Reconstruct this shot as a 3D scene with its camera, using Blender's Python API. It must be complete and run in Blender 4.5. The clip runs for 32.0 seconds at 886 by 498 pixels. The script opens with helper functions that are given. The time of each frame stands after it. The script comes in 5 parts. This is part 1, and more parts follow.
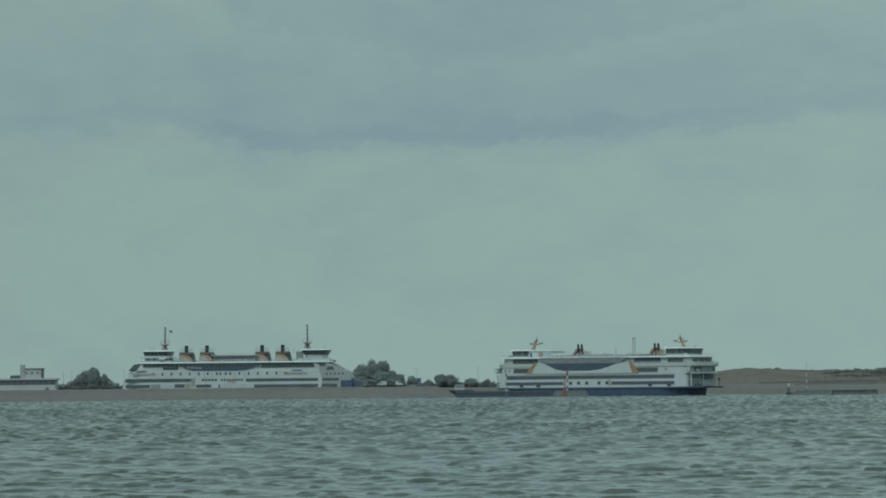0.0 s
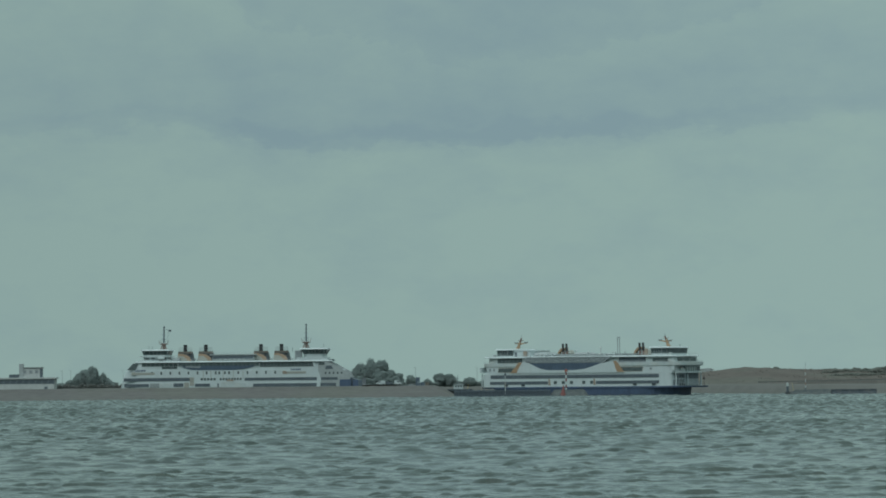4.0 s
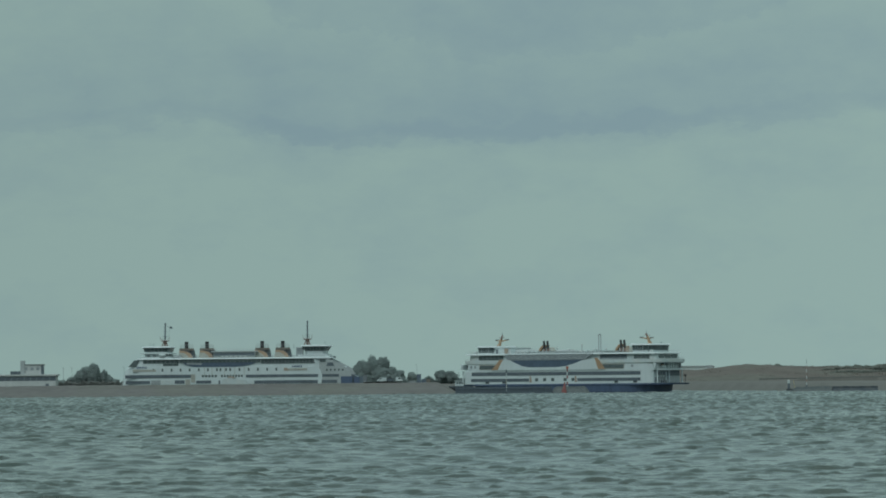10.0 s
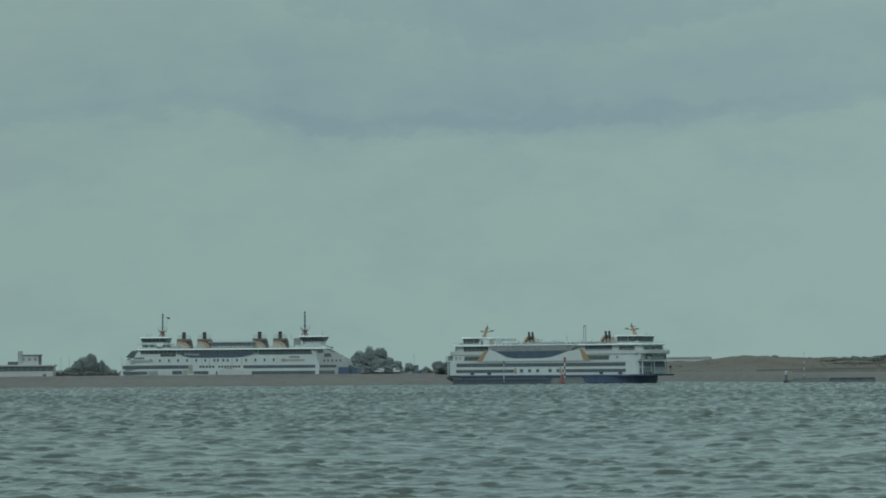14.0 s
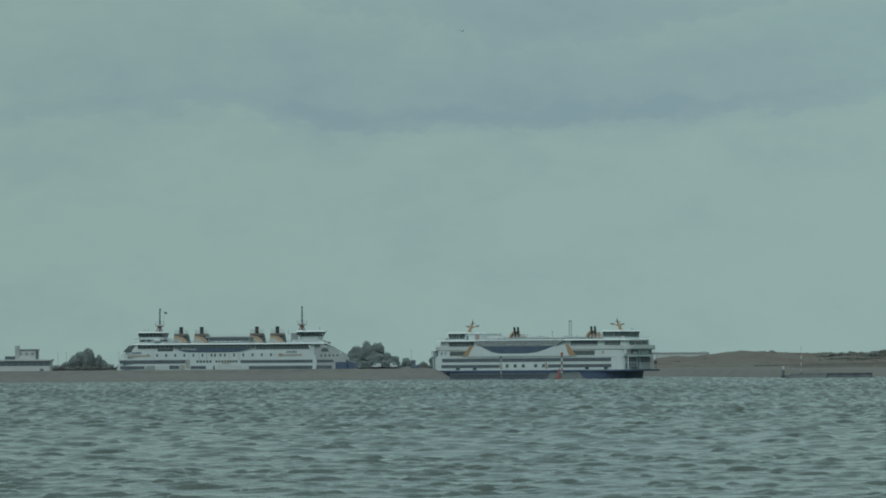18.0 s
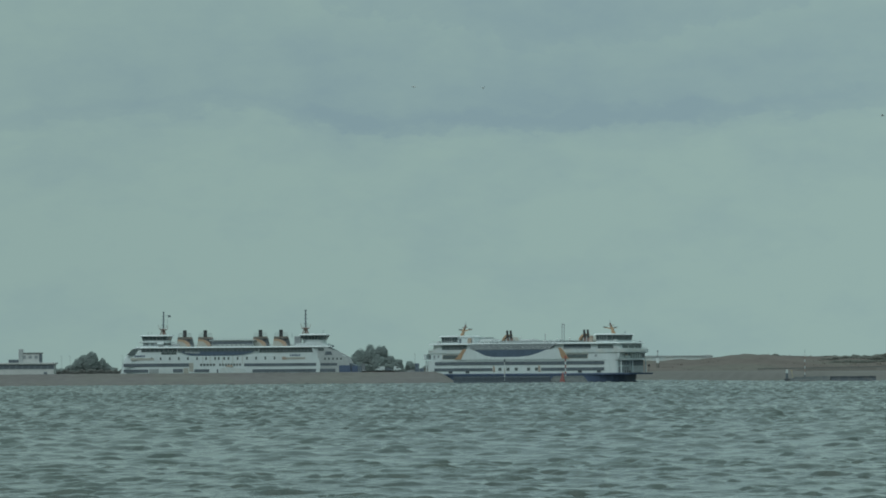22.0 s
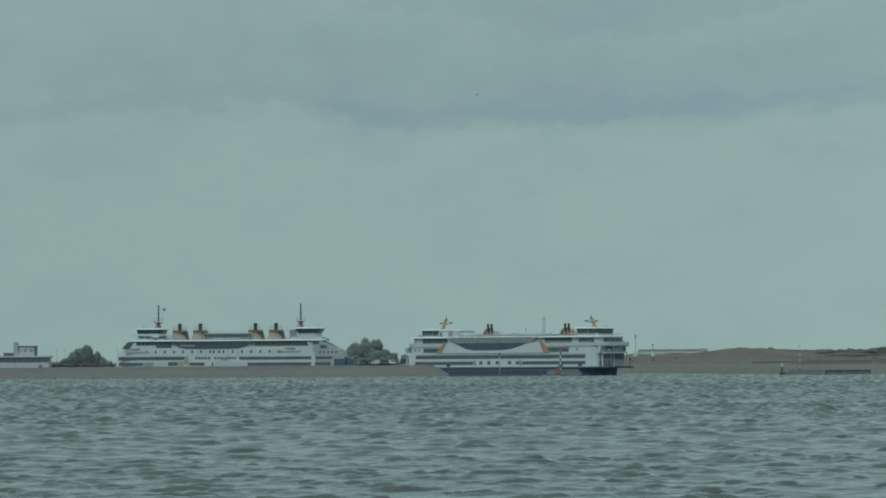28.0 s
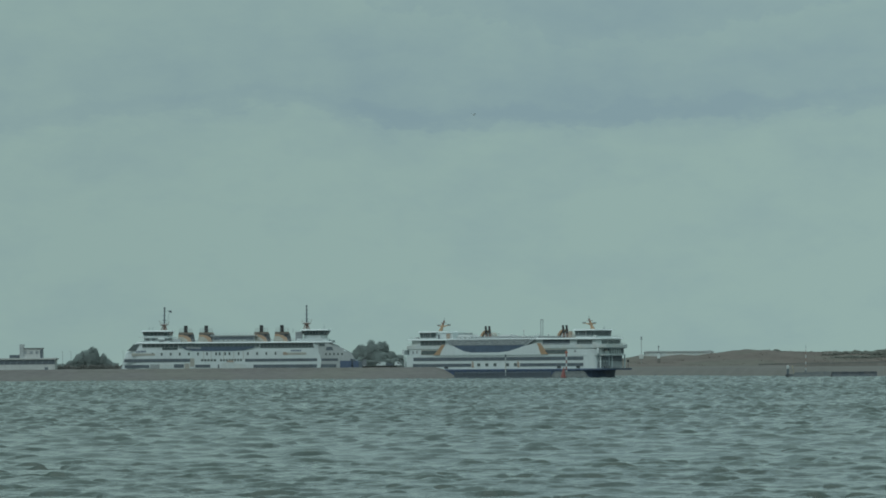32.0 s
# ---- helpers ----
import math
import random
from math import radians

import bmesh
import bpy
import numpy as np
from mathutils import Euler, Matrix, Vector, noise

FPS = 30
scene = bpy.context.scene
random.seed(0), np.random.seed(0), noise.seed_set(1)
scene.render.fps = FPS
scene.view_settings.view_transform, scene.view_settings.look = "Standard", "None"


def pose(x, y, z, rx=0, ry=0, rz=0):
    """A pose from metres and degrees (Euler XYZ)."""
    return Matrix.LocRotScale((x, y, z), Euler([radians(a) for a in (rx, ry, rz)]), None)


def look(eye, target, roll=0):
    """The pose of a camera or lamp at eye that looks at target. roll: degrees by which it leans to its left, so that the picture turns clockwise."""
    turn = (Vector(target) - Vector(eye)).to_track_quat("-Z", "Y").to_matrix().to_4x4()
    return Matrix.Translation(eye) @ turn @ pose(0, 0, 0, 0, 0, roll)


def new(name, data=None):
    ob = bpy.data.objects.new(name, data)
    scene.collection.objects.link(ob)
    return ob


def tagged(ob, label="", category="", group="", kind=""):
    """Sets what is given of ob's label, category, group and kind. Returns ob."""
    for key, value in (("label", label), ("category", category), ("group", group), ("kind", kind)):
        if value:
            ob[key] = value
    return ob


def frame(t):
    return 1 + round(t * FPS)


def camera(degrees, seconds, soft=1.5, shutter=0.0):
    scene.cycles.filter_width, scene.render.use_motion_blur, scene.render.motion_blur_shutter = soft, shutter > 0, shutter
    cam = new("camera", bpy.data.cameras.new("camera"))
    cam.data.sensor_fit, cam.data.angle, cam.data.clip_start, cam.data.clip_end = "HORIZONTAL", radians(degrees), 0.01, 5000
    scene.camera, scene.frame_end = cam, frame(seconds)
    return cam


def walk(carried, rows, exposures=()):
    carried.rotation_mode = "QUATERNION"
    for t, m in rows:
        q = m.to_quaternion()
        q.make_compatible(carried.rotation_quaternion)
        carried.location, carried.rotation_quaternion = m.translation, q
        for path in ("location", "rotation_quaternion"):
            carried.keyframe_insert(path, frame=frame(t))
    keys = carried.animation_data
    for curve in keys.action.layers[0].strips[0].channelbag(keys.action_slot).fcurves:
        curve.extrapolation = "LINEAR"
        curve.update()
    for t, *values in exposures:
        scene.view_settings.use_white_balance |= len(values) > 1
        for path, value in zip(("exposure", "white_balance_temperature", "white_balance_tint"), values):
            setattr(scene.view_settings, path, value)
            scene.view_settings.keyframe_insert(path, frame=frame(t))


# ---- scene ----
# One long lens held in the hand on a sea dike, looking north over the strait.
cam = camera(8.9, 32.0, soft=1.8)


def aim(pan, tilt, lean):
    """Camera 7 m over the water: pan to the left, tilt up, a slight lean to the right."""
    return pose(0, 0, 7, 90 + tilt, 0, pan) @ pose(0, 0, 0, 0, 0, -lean)


walk(cam, [
    (0, aim(-0.0299, 1.3571, 0.541)),
    (0.5, aim(-0.0354, 1.3566, 0.541)),
    (1, aim(-0.0325, 1.3431, 0.541)),
    (1.5, aim(-0.0163, 1.3662, 0.542)),
    (2, aim(-0.0063, 1.3650, 0.542)),
    (2.5, aim(-0.0212, 1.3571, 0.540)),
    (3, aim(-0.0311, 1.3527, 0.537)),
    (3.5, aim(-0.0468, 1.3471, 0.534)),
    (5.5, aim(-0.0123, 1.3576, 0.516)),
    (6, aim(-0.0205, 1.3462, 0.518)),
    (6.5, aim(-0.0209, 1.3565, 0.520)),
    (7, aim(-0.0290, 1.3400, 0.524)),
    (7.5, aim(-0.0223, 1.3385, 0.530)),
    (8, aim(-0.0310, 1.3348, 0.538)),
    (8.5, aim(-0.0032, 1.3486, 0.545)),
    (9, aim(-0.0043, 1.3457, 0.545)),
    (9.5, aim(-0.0209, 1.3299, 0.536)),
    (10, aim(-0.0288, 1.3182, 0.520)),
    (10.5, aim(-0.0370, 1.3226, 0.506)),
    (11, aim(-0.0284, 1.3112, 0.495)),
    (11.5, aim(-0.0218, 1.3197, 0.487)),
    (12, aim(-0.0211, 1.3214, 0.481)),
    (12.5, aim(-0.0196, 1.3220, 0.476)),
    (13, aim(-0.0294, 1.3176, 0.469)),
    (13.5, aim(-0.0434, 1.2998, 0.460)),
    (14, aim(-0.0524, 1.2264, 0.449)),
    (14.5, aim(-0.0584, 1.1987, 0.438)),
    (16.5, aim(-0.0884, 1.1822, 0.398)),
    (17, aim(-0.1126, 1.1672, 0.396)),
    (17.5, aim(-0.1040, 1.1676, 0.396)),
    (18, aim(-0.0795, 1.1760, 0.397)),
    (18.5, aim(-0.0663, 1.1857, 0.400)),
    (19, aim(-0.0606, 1.1878, 0.402)),
    (19.5, aim(-0.0600, 1.1850, 0.403)),
    (20, aim(-0.0696, 1.2008, 0.403)),
    (20.5, aim(-0.0719, 1.1934, 0.402)),
    (21, aim(-0.0605, 1.1985, 0.402)),
    (21.5, aim(-0.0549, 1.1952, 0.402)),
    (22, aim(-0.0437, 1.2092, 0.402)),
    (22.5, aim(-0.0350, 1.2128, 0.400)),
    (23, aim(-0.0607, 1.1888, 0.396)),
    (23.5, aim(-0.0945, 1.1635, 0.392)),
    (24, aim(-0.1130, 1.1617, 0.389)),
    (24.5, aim(-0.1193, 1.1618, 0.387)),
    (25, aim(-0.1133, 1.1766, 0.383)),
    (25.5, aim(-0.1117, 1.1366, 0.377)),
    (27.5, aim(-0.0921, 1.1433, 0.368)),
    (28, aim(-0.0924, 1.1429, 0.371)),
    (28.5, aim(-0.0693, 1.1518, 0.373)),
    (29, aim(-0.0478, 1.1606, 0.375)),
    (29.5, aim(-0.0245, 1.1607, 0.377)),
    (30, aim(-0.0417, 1.1362, 0.382)),
    (30.5, aim(-0.0665, 1.1518, 0.387)),
    (31, aim(-0.0659, 1.1488, 0.391)),
    (31.5, aim(-0.0591, 1.1549, 0.391)),
    (32, aim(-0.0334, 1.1632, 0.389)),
], exposures=[(0, 0.0), (14, 0.0), (18, 0.03), (32, 0.06)])

# ---- light: an overcast day ----
SKY = (0.258, 0.38, 0.362)
world = bpy.data.worlds.new("overcast_sky")
scene.world = world
world.use_nodes = True
wn, wl = world.node_tree.nodes, world.node_tree.links
wbg = wn["Background"]
wsky = wn.new("ShaderNodeTexSky")
wsky.sky_type = "NISHITA"
wsky.sun_disc = False
wsky.sun_elevation, wsky.sun_rotation = radians(48), radians(205)
wdim = wn.new("ShaderNodeVectorMath")
wdim.operation = "SCALE"
wdim.inputs["Scale"].default_value = 0.05
wl.new(wsky.outputs["Color"], wdim.inputs[0])
wgeo = wn.new("ShaderNodeTexCoord")
wsep = wn.new("ShaderNodeSeparateXYZ")
wl.new(wgeo.outputs["Generated"], wsep.inputs[0])
wramp = wn.new("ShaderNodeValToRGB")
wl.new(wsep.outputs["Z"], wramp.inputs["Fac"])
we = wramp.color_ramp.elements
we[0].position, we[0].color = 0.0, (*SKY, 1)
we[1].position, we[1].color = 1.0, (0.98, 1.22, 1.2, 1)
wk = we.new(0.5)                            # the low cloud stays dull up to half height
wk.color = (0.33, 0.465, 0.445, 1)
wmix = wn.new("ShaderNodeMix")
wmix.data_type = "RGBA"
wmix.inputs["Factor"].default_value = 0.9
wl.new(wdim.outputs[0], wmix.inputs["A"])
wl.new(wramp.outputs["Color"], wmix.inputs["B"])
wl.new(wmix.outputs["Result"], wbg.inputs["Color"])
wbg.inputs["Strength"].default_value = 1.0

sun = new("sun", bpy.data.lights.new("sun", "SUN"))
sun.data.energy, sun.data.angle, sun.data.color = 0.68, radians(25), (0.9, 0.98, 1.0)
sun.matrix_world = look((-900, -1700, 2200), (0, 0, 0))


# ---- materials ----
def mat(name, color, rough=0.6, metal=0.0, vary=0.12, scale=0.35, stretch=(1, 1, 1), bump=0.0, fine=4.0, spec=0.5, tint=None, tint_amount=0.5):
    """A paint, stone or metal whose colour varies at two sizes; tint is a second colour in patches."""
    m = bpy.data.materials.new(name)
    m.use_nodes = True
    n, l = m.node_tree.nodes, m.node_tree.links
    b = n["Principled BSDF"]
    b.inputs["Roughness"].default_value = rough
    b.inputs["Metallic"].default_value = metal
    b.inputs["Specular IOR Level"].default_value = spec
    tc, mp = n.new("ShaderNodeTexCoord"), n.new("ShaderNodeMapping")
    mp.inputs["Scale"].default_value = stretch
    l.new(tc.outputs["Object"], mp.inputs["Vector"])
    big, small = n.new("ShaderNodeTexNoise"), n.new("ShaderNodeTexNoise")
    for node, s, d in ((big, scale, 4.0), (small, scale * fine, 5.0)):
        node.inputs["Scale"].default_value, node.inputs["Detail"].default_value = s, d
        l.new(mp.outputs["Vector"], node.inputs["Vector"])
    both = n.new("ShaderNodeMath")
    both.operation = "ADD"
    l.new(big.outputs["Fac"], both.inputs[0])
    l.new(small.outputs["Fac"], both.inputs[1])
    span = n.new("ShaderNodeMapRange")
    span.inputs["From Min"].default_value, span.inputs["From Max"].default_value = 0.7, 1.3
    span.inputs["To Min"].default_value, span.inputs["To Max"].default_value = 1 - vary, 1 + vary
    l.new(both.outputs[0], span.inputs["Value"])
    base = n.new("ShaderNodeMix")
    base.data_type = "RGBA"
    base.inputs["A"].default_value = (*color, 1)
    base.inputs["B"].default_value = (*(tint or color), 1)
    patch = n.new("ShaderNodeMapRange")
    patch.inputs["From Min"].default_value, patch.inputs["From Max"].default_value = 0.45, 0.6
    patch.inputs["To Max"].default_value = tint_amount if tint else 0.0
    l.new(big.outputs["Fac"], patch.inputs["Value"])
    l.new(patch.outputs["Result"], base.inputs["Factor"])
    mul = n.new("ShaderNodeVectorMath")
    mul.operation = "SCALE"
    l.new(base.outputs["Result"], mul.inputs[0])
    l.new(span.outputs["Result"], mul.inputs["Scale"])
    l.new(mul.outputs[0], b.inputs["Base Color"])
    if bump:
        bp = n.new("ShaderNodeBump")
        bp.inputs["Strength"].default_value, bp.inputs["Distance"].default_value = 0.6, bump
        l.new(small.outputs["Fac"], bp.inputs["Height"])
        l.new(bp.outputs["Normal"], b.inputs["Normal"])
    return m


def glow(name, color, strength):
    m = bpy.data.materials.new(name)
    m.use_nodes = True
    b = m.node_tree.nodes["Principled BSDF"]
    b.inputs["Base Color"].default_value = (0.9, 0.9, 0.88, 1)
    b.inputs["Emission Color"].default_value = (*color, 1)
    b.inputs["Emission Strength"].default_value = strength
    return m


WHITE = mat("white_ship_paint", (0.61, 0.675, 0.69), 0.45, vary=0.07, scale=0.12, stretch=(1, 1, 0.35), tint=(0.52, 0.55, 0.56), tint_amount=0.4)
OFFWHITE = mat("weathered_white_paint", (0.54, 0.6, 0.61), 0.55, vary=0.1, scale=0.2, tint=(0.5, 0.49, 0.45), tint_amount=0.4)
NAVY = mat("navy_hull_paint", (0.095, 0.135, 0.225), 0.4, vary=0.2, scale=0.15, stretch=(1, 1, 0.4), tint=(0.07, 0.095, 0.15))
BLUE = mat("dull_blue_paint", (0.085, 0.12, 0.175), 0.4, vary=0.15, scale=0.2)
# base raised for the sky reflection and haze over distant panes
GLASS = mat("haze_pale_ship_glass", (0.1, 0.125, 0.13), 0.12, vary=0.3, scale=0.5)
# dark steel, and the shade painted into slabs that stand for openings
SHADE = mat("dark_steel_and_opening_shade", (0.11, 0.136, 0.16), 0.6, vary=0.25, scale=0.3)
ORANGE = mat("orange_paint", (0.4, 0.265, 0.17), 0.55, vary=0.1, scale=0.4)
BEIGE = mat("faded_beige_paint", (0.39, 0.385, 0.35), 0.6, vary=0.1, scale=0.4)
BLACK = mat("sooty_black_paint", (0.035, 0.037, 0.04), 0.6, vary=0.3, scale=0.8)
GREY = mat("grey_deck_paint", (0.32, 0.35, 0.36), 0.55, vary=0.12, scale=0.3)
PANEL = mat("grey_lattice_panel", (0.28, 0.31, 0.33), 0.4, vary=0.2, scale=0.4)
FADED = mat("faded_salmon_paint", (0.38, 0.305, 0.25), 0.6, vary=0.12, scale=0.4)
SALMON = mat("weathered_orange_paint", (0.41, 0.285, 0.2), 0.6, vary=0.12, scale=0.4)
SOOT = mat("sooty_dark_grey_paint", (0.075, 0.09, 0.1), 0.6, vary=0.2, scale=0.5)
BROWN = mat("sooty_brown_paint", (0.17, 0.15, 0.13), 0.7, vary=0.2, scale=0.5)
RUST = mat("weathered_red_brown_paint", (0.22, 0.15, 0.13), 0.7, vary=0.15, scale=0.5)
STEEL = mat("galvanised_steel", (0.3, 0.32, 0.33), 0.45, metal=0.6, vary=0.15, scale=0.6)
RED = mat("red_signal_paint", (0.26, 0.095, 0.092), 0.5, vary=0.12, scale=0.8)
BRICKRED = mat("rusty_red_paint", (0.3, 0.1, 0.07), 0.6, vary=0.15, scale=0.5)
YELLOW = mat("faded_yellow_paint", (0.5, 0.42, 0.2), 0.6, vary=0.15, scale=0.6)
ROOF = mat("grey_roofing", (0.2, 0.21, 0.21), 0.8, vary=0.15, scale=0.3)
PLASTER = mat("pale_plaster", (0.5, 0.52, 0.52), 0.85, vary=0.1, scale=0.25, bump=0.02)
PILE = mat("dark_tarred_timber", (0.132, 0.162, 0.195), 0.8, vary=0.25, scale=0.9, stretch=(1, 1, 0.3), bump=0.05)
WETROCK = mat("wet_grey_rock", (0.09, 0.106, 0.112), 0.8, vary=0.25, scale=0.35, bump=0.3, tint=(0.115, 0.12, 0.115))
LIGHTGREY = mat("light_grey_paint_and_bow_shade", (0.4, 0.43, 0.44), 0.5, vary=0.1, scale=0.2)
BASALT = mat("dark_basalt_rock", (0.07, 0.085, 0.1), 0.85, vary=0.35, scale=0.35, bump=0.3, tint=(0.1, 0.1, 0.095))
DIKE = mat("brown_stone_dike", (0.154, 0.149, 0.146), 0.95, vary=0.16, scale=0.06, stretch=(0.4, 1, 1), bump=0.15, fine=9, tint=(0.13, 0.135, 0.115))
BARK = mat("tree_bark", (0.09, 0.075, 0.06), 0.9, vary=0.3, scale=1.5, bump=0.05)
# leaf colours raised well above foliage: distance haze is put into them
LEAF = mat("haze_pale_green_leaves", (0.31, 0.37, 0.36), 0.8, vary=0.1, scale=0.3, tint=(0.265, 0.325, 0.305))
LEAF_DARK = mat("haze_pale_dull_green_leaves", (0.3, 0.355, 0.35), 0.8, vary=0.1, scale=0.3, tint=(0.25, 0.31, 0.295))
BANKLEAF = mat("dry_grey_bank_scrub", (0.21, 0.22, 0.21), 0.85, vary=0.12, scale=0.2, tint=(0.19, 0.2, 0.19))
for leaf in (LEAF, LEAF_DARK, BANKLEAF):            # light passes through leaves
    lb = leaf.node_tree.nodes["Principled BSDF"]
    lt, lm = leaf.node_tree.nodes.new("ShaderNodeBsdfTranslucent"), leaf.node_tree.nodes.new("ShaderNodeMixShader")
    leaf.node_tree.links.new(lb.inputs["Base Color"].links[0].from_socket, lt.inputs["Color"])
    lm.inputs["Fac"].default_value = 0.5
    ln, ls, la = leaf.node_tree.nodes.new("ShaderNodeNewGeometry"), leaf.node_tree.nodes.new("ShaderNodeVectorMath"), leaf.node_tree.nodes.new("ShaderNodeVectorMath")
    ls.operation, la.operation = "MULTIPLY_ADD", "NORMALIZE"      # soft shading over the many small leaves: normals tipped up and south
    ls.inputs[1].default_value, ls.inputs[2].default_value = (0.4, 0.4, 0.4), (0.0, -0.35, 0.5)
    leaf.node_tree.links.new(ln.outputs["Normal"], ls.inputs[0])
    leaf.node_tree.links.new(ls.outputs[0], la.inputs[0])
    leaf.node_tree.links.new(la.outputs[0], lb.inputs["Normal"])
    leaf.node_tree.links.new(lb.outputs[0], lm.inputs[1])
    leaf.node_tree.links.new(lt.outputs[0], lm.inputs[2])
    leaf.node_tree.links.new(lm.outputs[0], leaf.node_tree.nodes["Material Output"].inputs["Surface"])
DULLBLUE = mat("faded_blue_container_paint", (0.1, 0.14, 0.19), 0.6, vary=0.15, scale=0.5, tint=(0.16, 0.19, 0.22))
TYRE = mat("black_rubber", (0.02, 0.02, 0.02), 0.85)
FEATHER = mat("grey_gull_feathers", (0.55, 0.56, 0.56), 0.8, vary=0.2, scale=6)
FEATHER_DARK = mat("dark_wing_feathers", (0.36, 0.37, 0.37), 0.8, vary=0.2, scale=6)
LAMP_ON = glow("white_harbour_light", (1.0, 1.0, 0.95), 6.0)


def water_material():
    m = mat("grey_green_sea_water", (0.034, 0.051, 0.042), 0.06, vary=0.2, scale=0.02, spec=0.5)
    n, l = m.node_tree.nodes, m.node_tree.links
    b = n["Principled BSDF"]
    b.inputs["IOR"].default_value = 1.33
    tc, mp = n.new("ShaderNodeTexCoord"), n.new("ShaderNodeMapping")
    mp.inputs["Rotation"].default_value = (0, 0, radians(25))
    mp.inputs["Scale"].default_value = (1.0, 0.55, 1.0)
    l.new(tc.outputs["Object"], mp.inputs["Vector"])
    prev = None
    for s, d in ((0.9, 0.13), (2.6, 0.055), (7.0, 0.02)):
        t, bp = n.new("ShaderNodeTexNoise"), n.new("ShaderNodeBump")
        t.inputs["Scale"].default_value, t.inputs["Detail"].default_value = s, 3.0
        bp.inputs["Strength"].default_value, bp.inputs["Distance"].default_value = 1.0, d
        l.new(mp.outputs["Vector"], t.inputs["Vector"])
        l.new(t.outputs["Fac"], bp.inputs["Height"])
        if prev:
            l.new(prev.outputs["Normal"], bp.inputs["Normal"])
        prev = bp
    l.new(prev.outputs["Normal"], b.inputs["Normal"])
    return m


def sky_material():
    """Overcast cloud: a dark bluish bank with a waving underside, darker lobes above it, faint streaks below."""
    m = bpy.data.materials.new("overcast_cloud")
    m.use_nodes = True
    n, l = m.node_tree.nodes, m.node_tree.links
    n.remove(n["Principled BSDF"])
    em = n.new("ShaderNodeEmission")
    l.new(em.outputs[0], n["Material Output"].inputs["Surface"])
    tc, sep = n.new("ShaderNodeTexCoord"), n.new("ShaderNodeSeparateXYZ")
    l.new(tc.outputs["Object"], sep.inputs[0])

    def cloud_noise(wide, high, detail, shift):
        mp, t = n.new("ShaderNodeMapping"), n.new("ShaderNodeTexNoise")
        mp.inputs["Scale"].default_value, mp.inputs["Location"].default_value = (1 / wide, 1 / 400, 1 / high), (shift, 0, shift * 0.7)
        t.inputs["Scale"].default_value, t.inputs["Detail"].default_value, t.inputs["Roughness"].default_value = 1.0, detail, 0.6
        l.new(tc.outputs["Object"], mp.inputs["Vector"])
        l.new(mp.outputs["Vector"], t.inputs["Vector"])
        return t.outputs["Fac"]

    def sums(op, a, b, c=None):
        node = n.new("ShaderNodeMath")
        node.operation = op
        for i, v in enumerate((a, b, c)):
            if v is None:
                continue
            if isinstance(v, (int, float)):
                node.inputs[i].default_value = v
            else:
                l.new(v, node.inputs[i])
        return node.outputs[0]

    def curve(value, lo, hi, stops, base, span):
        """A smooth run of values along a coordinate."""
        r, ramp = n.new("ShaderNodeMapRange"), n.new("ShaderNodeValToRGB")
        r.inputs["From Min"].default_value, r.inputs["From Max"].default_value = lo, hi
        l.new(value, r.inputs["Value"])
        l.new(r.outputs["Result"], ramp.inputs["Fac"])
        ramp.color_ramp.interpolation = "EASE"
        e = ramp.color_ramp.elements
        for i, (at, v) in enumerate(stops):
            k = e[i] if i < 2 else e.new(0.5)
            k.position = (at - lo) / (hi - lo)
            g = (v - base) / span
            k.color = (g, g, g, 1)
        return sums("MULTIPLY_ADD", ramp.outputs["Color"], span, base)

    def layer(under, weight, profile, fray):
        edge = curve(sep.outputs["X"], -600, 600, under, 0, 400)
        over = sums("SUBTRACT", sep.outputs["Z"], edge)
        over = sums("ADD", over, fray)
        return sums("MULTIPLY", curve(over, -60, 140, profile, 0, 1), curve(sep.outputs["X"], -600, 600, weight, 0, 1))

    ragged = sums("MULTIPLY_ADD", cloud_noise(34, 16, 6.0, 3.1), 34.0, -17.0)
    lumpy = sums("MULTIPLY_ADD", cloud_noise(22, 15, 7.0, 7.7), 46.0, -23.0)
    bank = layer(
        ((-600, 196), (-470, 200), (-367, 212), (-320, 214), (-273, 220), (-227, 220), (-180, 208), (-150, 202), (-105, 201), (-62, 202), (-16, 203), (22, 209), (55, 216), (82, 225), (101, 234), (130, 237), (172, 234), (200, 232), (242, 232), (268, 230), (298, 220), (326, 224), (350, 236), (600, 240)),
        ((-600, 0.5), (-420, 0.55), (-300, 0.66), (-220, 0.68), (-155, 1.0), (0, 1.0), (80, 0.78), (125, 0.5), (195, 0.42), (250, 0.5), (290, 0.7), (326, 0.6), (370, 0.35), (600, 0.4)),
        ((-60, 0.02), (-28, 0.14), (-9, 0.22), (-2, 0.4), (5, 0.85), (12, 1.0), (24, 0.72), (42, 0.3), (66, 0.08), (140, 0.0)), ragged)
    lobes = layer(
        ((-600, 390), (-200, 390), (-186, 330), (-165, 305), (-140, 298), (-105, 294), (-66, 292), (-38, 280), (-11, 267), (18, 267), (40, 280), (54, 310), (70, 390), (205, 390), (225, 330), (245, 285), (275, 240), (300, 226), (330, 236), (350, 300), (380, 390), (600, 390)),
        ((-600, 0.5), (-180, 0.7), (-100, 0.75), (0, 1.0), (60, 0.8), (200, 0.3), (300, 0.42), (600, 0.3)),
        ((-60, 0.0), (-18, 0.06), (-4, 0.25), (6, 0.62), (20, 0.66), (45, 0.6), (140, 0.0)), lumpy)
    streak = sums("MULTIPLY_ADD", cloud_noise(120, 60, 4.0, 11.3), 0.9, -0.38)
